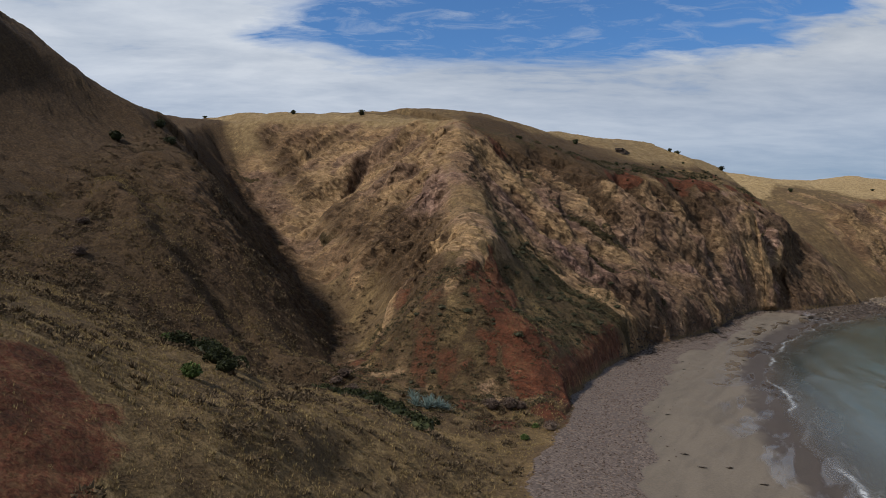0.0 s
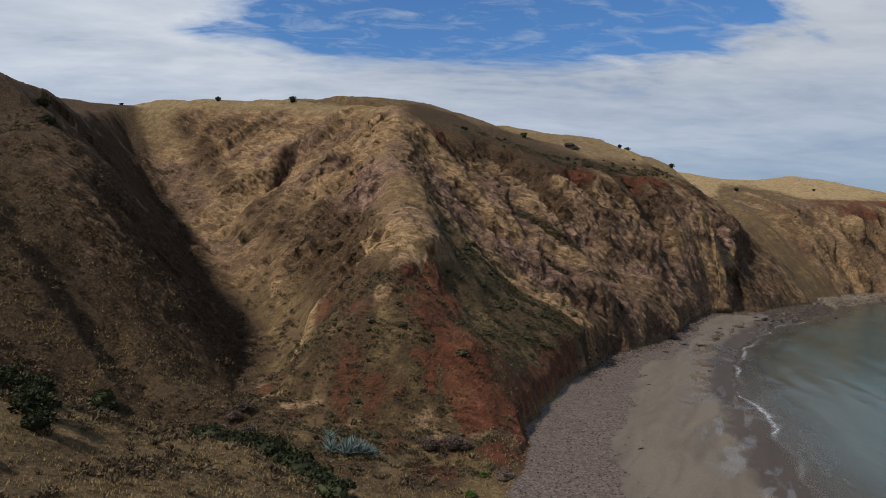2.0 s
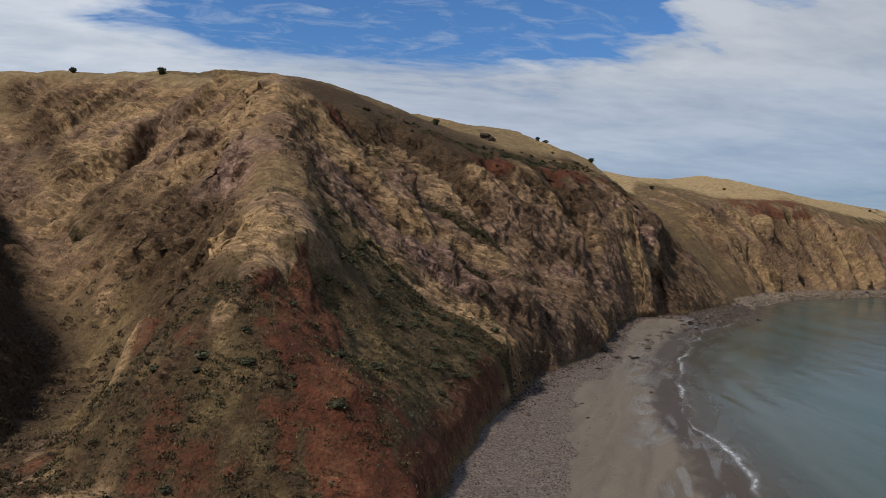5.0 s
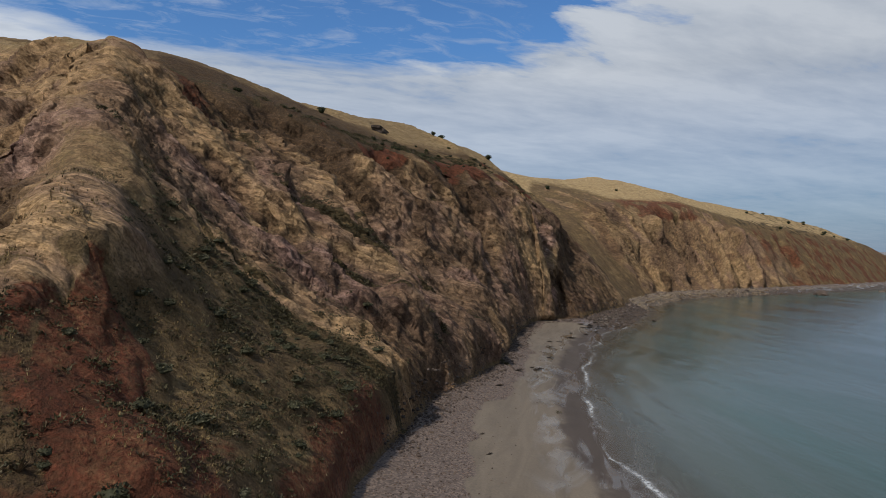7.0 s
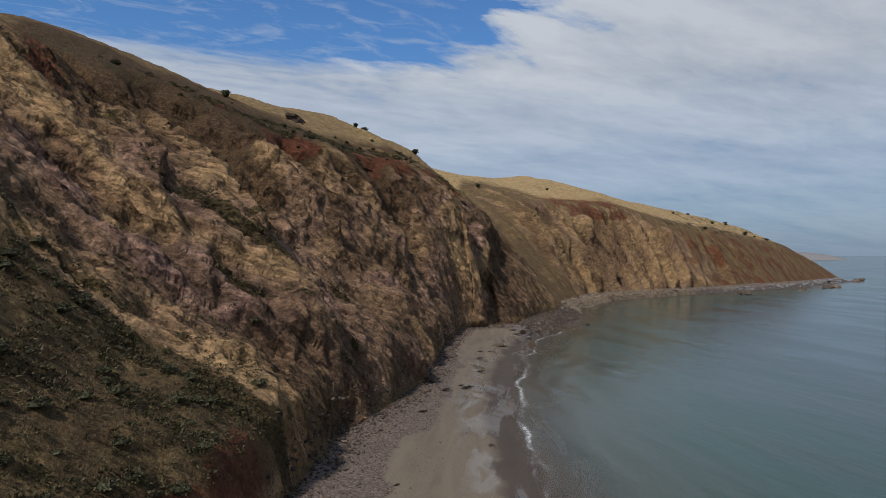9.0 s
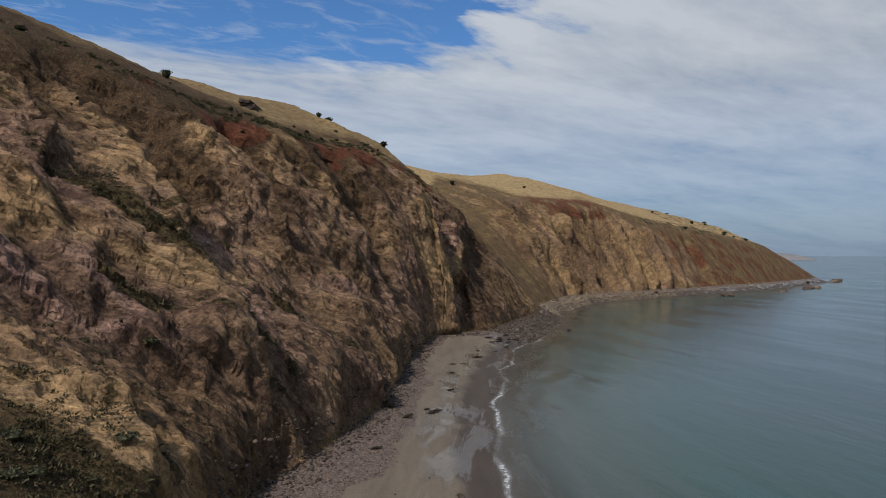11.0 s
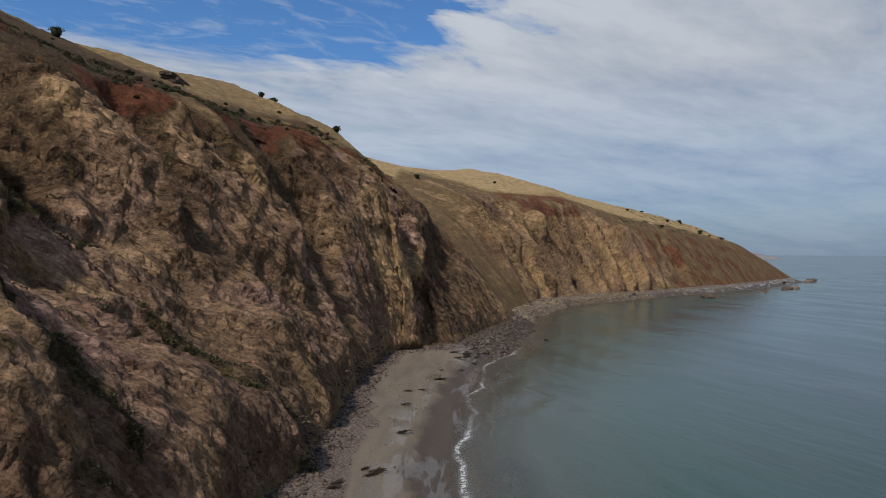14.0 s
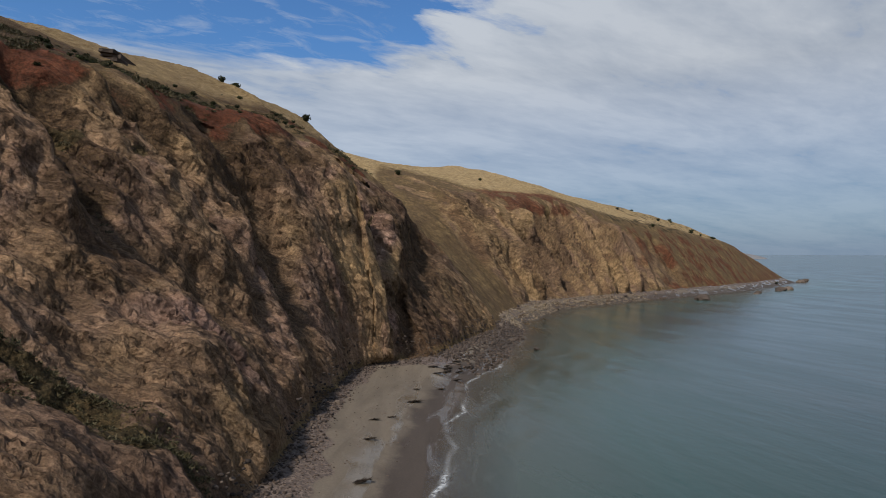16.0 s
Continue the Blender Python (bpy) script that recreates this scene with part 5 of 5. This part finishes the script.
px, py, pz = along_foot(9500, (526, 728), (-0.9, 4.2), lambda c, z, x, y: np.clip(1.2 + 0.33 * c["foot"], 0, 1) * (c["foot"] < 0.9), 25)
pebbles("toe_rubble", "dark angular rubble heaped along the cliff foot", px, py, pz, 0.06, 0.26, RUBBLE, 26)

# dark wrack left on the sand
def wrack_mesh(seed):
    g = np.random.default_rng(seed)
    n = 90
    at = np.stack([np.clip(g.normal(0, 0.5, n), -0.9, 0.9), np.clip(g.normal(0, 0.16, n), -0.25, 0.25), g.uniform(0.02, 0.12, n)], 1)
    a = g.uniform(-0.7, 0.7, n)
    way = np.stack([np.cos(a), np.sin(a), g.uniform(-0.15, 0.25, n)], 1)
    side = np.stack([-np.sin(a), np.cos(a), g.uniform(-0.4, 0.4, n)], 1)
    ln, wd = g.uniform(0.15, 0.5, n)[:, None], g.uniform(0.03, 0.09, n)[:, None]
    co = np.stack([at - side * wd, at + way * ln - side * wd * 0.5, at + way * ln + side * wd * 0.5, at + side * wd], 1)
    co[..., 2] = np.maximum(co[..., 2], 0.01)
    return bulk("wrack", co, np.array([[0, 1, 2, 3]]), WEED)


WRACK = [wrack_mesh(400 + i) for i in range(4)]
WRACK_AT = [(89.3, 184.6), (104.6, 200.2), (82.5, 172.6), (96.7, 192.9), (109, 207), (93.6, 191.7), (127, 222.3), (131.7, 226.4), (123.6, 220.2), (129, 220.6), (114, 207.5), (68, 158.2),
            (73.4, 161.2), (72.6, 161.8), (58.5, 146.8), (121.9, 217.6), (121.2, 213.5), (120, 219.5), (67.2, 157.2), (72.5, 160.4), (45.5, 124.3), (25.7, 69.3), (26.1, 65.7), (30.9, 62.8),
            (29.3, 66.6), (29.3, 85.1), (43.5, 117.9), (122.8, 219), (124.5, 217.8), (126.2, 219.4), (119, 216.4), (125.6, 221.3)]
for i, ((x, y), z) in enumerate(zip(WRACK_AT, height([p[0] for p in WRACK_AT], [p[1] for p in WRACK_AT]))):
    ob = new("sea_wrack", WRACK[i % 4])
    k = 0.45 if y < 130 else rng.uniform(0.7, 1.4)
    ob.matrix_basis = pose(x, y, z + 0.01, 0, 0, rng.uniform(-25, 35)) @ Matrix.Scale(k, 4)
    tagged(ob, "dark heap of washed-up seaweed on wet sand", "seaweed", "seaweed on the sand")

# dry grass
def tufts(name, label, x, y, z, tall, mat, seed, blades=6):
    g = np.random.default_rng(seed)
    n = len(x)
    a = g.uniform(0, 6.283, (n, blades))
    lean = g.uniform(0.5, 1.5, (n, blades))
    h = tall * g.uniform(0.6, 1.4, (n, 1)) * g.uniform(0.7, 1.2, (n, blades))
    root = np.stack([np.cos(a) * 0.06, np.sin(a) * 0.06, np.full(a.shape, -0.08)], -1)
    tip = np.stack([np.cos(a) * lean * h, np.sin(a) * lean * h, h], -1)
    side = np.stack([-np.sin(a), np.cos(a), np.zeros(a.shape)], -1) * (0.16 * h)[..., None]
    co = np.stack([root - side, root + side, tip], 2).reshape(n * blades, 3, 3)
    co += np.repeat(np.stack([x, y, z], 1), blades, 0)[:, None, :]
    return tagged(new(name, bulk(name, co, np.array([[0, 1, 2]]), mat)), label, "grass", kind="stuff")


gx, gy, gz = scatter(56000, (-62, 18, 16, 112), lambda c, z, x, y: (1 - 0.9 * c["red"]) * (1 - 0.75 * c["bare"]) * (c["foot"] > 0.5) * np.clip(0.55 + 0.6 * fbm(x / 7, y / 7, 3, 93), 0.08, 1), 31)
tufts("dry_grass", "dry straw coloured grass on the slopes", gx, gy, gz, 0.14, STRAW, 32)
gx, gy, gz = scatter(1200, (-50, 22, 14, 100), lambda c, z, x, y: (1 - 0.9 * c["red"]) * (1 - 0.9 * c["bare"]) * (c["foot"] > 1) * np.clip(fbm(x / 9, y / 9, 3, 96) + 0.1, 0, 1), 33)
tufts("brown_tussocks", "brown tussocks among the dry grass", gx, gy, gz, 0.36, BRUSH, 34, 16)
gx, gy, gz = scatter(9000, (-14, 80, 50, 150), lambda c, z, x, y: (1 - 0.8 * c["red"]) * (c["foot"] > 1) * (c["foot"] < 26) * (c["run"] < 552) * (1 - 0.7 * c["bare"]), 35)
tufts("spur_grass", "sparse dry grass on the red spur", gx, gy, gz, 0.15, DRAB, 36)


def clumps(name, label, x, y, z, wide, mat, seed, pieces=14):
    """Low ground cover: little domes of small leaves, too many to count."""
    g = np.random.default_rng(seed)
    n = len(x)
    size = wide * g.uniform(0.4, 1.3, (n, 1, 1))
    way = g.normal(size=(n, pieces, 3))
    way[..., 2] = np.abs(way[..., 2]) + 0.1
    way /= np.linalg.norm(way, axis=-1, keepdims=True)
    at = way * size * np.array([0.5, 0.5, 0.32])
    tip = way + 0.6 * g.normal(size=way.shape)
    side = np.cross(tip, g.normal(size=way.shape))
    side /= np.linalg.norm(side, axis=-1, keepdims=True)
    leaf = size * 1.1 / math.sqrt(pieces)
    co = np.stack([at - side * leaf * 0.5, at + side * leaf * 0.5, at + tip * leaf], 2).reshape(n * pieces, 3, 3)
    co += np.repeat(np.stack([x, y, z], 1), pieces, 0)[:, None, :]
    return tagged(new(name, bulk(name, co, np.array([[0, 1, 2]]), mat)), label, "shrubs", kind="stuff")


gx, gy, gz = scatter(6000, (-16, 74, 50, 142), lambda c, z, x, y: np.clip(0.5 + 0.6 * c["scrub"], 0, 1) * (1 - 0.5 * c["red"]) * (c["foot"] > 1.5) * (c["foot"] < 34) * (1 - 0.8 * c["crag"]) * ((x > 9) | (z < 20)) * np.clip(0.5 + fbm(x / 5, y / 5, 2, 98), 0.05, 1), 41, 6)
clumps("low_scrub", "low grey green scrub scattered over the spur", gx, gy, gz, 0.55, OLIVE_LEAF, 42, 22)
gx, gy, gz = scatter(1200, (0, 125, 140, 262), lambda c, z, x, y: (c["scrub"] > 0.35) * np.clip(c["crag"], 0, 1), 45, 60)
clumps("gutter_scrub", "thin lines of olive green scrub in the cliff's gullies", gx, gy, gz, 0.6, OLIVE_LEAF, 46, 22)
gx, gy, gz = scatter(650, (15, 118, 72, 182), lambda c, z, x, y: (c["root"] > 0.3) * 1.0, 49, 90)
clumps("joint_scrub", "dark olive scrub rooted along joints of the cliff", gx, gy, gz, 0.65, OLIVE_LEAF, 50, 26)
gx, gy, gz = scatter(1500, (20, 170, 180, 300), lambda c, z, x, y: 1.0 * (c["rise"] > -5) * (c["rise"] < 1.5) * (c["run"] > 590) * (c["run"] < 712) * (fbm(x / 7, y / 7, 3, 107) > 0.05), 51, 60)
clumps("rim_scrub", "dark olive scrub in patches along the cliff's upper edge", gx, gy, gz, 0.8, OLIVE_LEAF, 52, 26)
gx, gy, gz = scatter(700, (-50, 22, 16, 84), lambda c, z, x, y: np.clip(fbm(x / 8, y / 8, 3, 94) + 0.15, 0, 1) ** 1.5 * (1 - 0.9 * c["red"]) * (c["foot"] > 0.5), 47, 8)
clumps("brown_brush", "low brown brush among the dry grass", gx, gy, gz, 1.0, BRUSH, 48, 70)
gx, gy, gz = scatter(2600, (-62, 60, -12, 140), lambda c, z, x, y: np.clip(0.3 + fbm(x / 6, y / 6, 2, 99), 0.03, 1) * (c["foot"] > 8), 43)
clumps("dry_scrub", "low dead brown scrub on the near hill", gx, gy, gz, 0.8, BRUSH, 44, 26)


# one utility pole behind the hill
def make_pole(x, y):
    top = new("utility_pole")
    top.matrix_basis = pose(x, y, float(height(x, y)[0]))
    bm = bmesh.new()
    bmesh.ops.create_cone(bm, cap_ends=True, segments=10, radius1=0.16, radius2=0.11, depth=9, matrix=Matrix.Translation((0, 0, 4.2)))
    part("post", to_mesh(bm, "post", TIMBER), top)
    bm = bmesh.new()
    bmesh.ops.create_cube(bm, size=1, matrix=Matrix.Translation((0, 0, 8.2)) @ Matrix.Diagonal((2.0, 0.12, 0.14, 1)))
    bmesh.ops.bevel(bm, geom=list(bm.edges), offset=0.02, segments=1, affect="EDGES")
    part("crossarm", to_mesh(bm, "crossarm", TIMBER), top)
    return tagged(top, "grey timber utility pole on the grass hill", "pole")


make_pole(-135, 282)


# the far headland across the water
def far_headland():
    n, m = 60, 14
    verts, faces = [], []
    for i in range(n):
        t = i / (n - 1)
        for j in range(m):
            q = j / (m - 1)
            crest = 30 * (1 - t ** 14) ** 0.5 + 3 * noise.noise(Vector((t * 9, 0, 0)))
            verts.append((-900 * (1 - t), q * 340 - 170, max(-3, crest * math.sin(math.pi * q) ** 0.45 - 2)))
    for i in range(n - 1):
        for j in range(m - 1):
            a = i * m + j
            faces.append((a, a + m, a + m + 1, a + 1))
    ob = new("far_headland", mesh_of("far_headland", verts, faces, PALE_ROCK, True))
    return tagged(ob, "pale distant headland beyond the water", "headland", kind="structure")


distant = far_headland()
distant.matrix_basis = pose(2150, 1430, 0, 0, 0, -35)
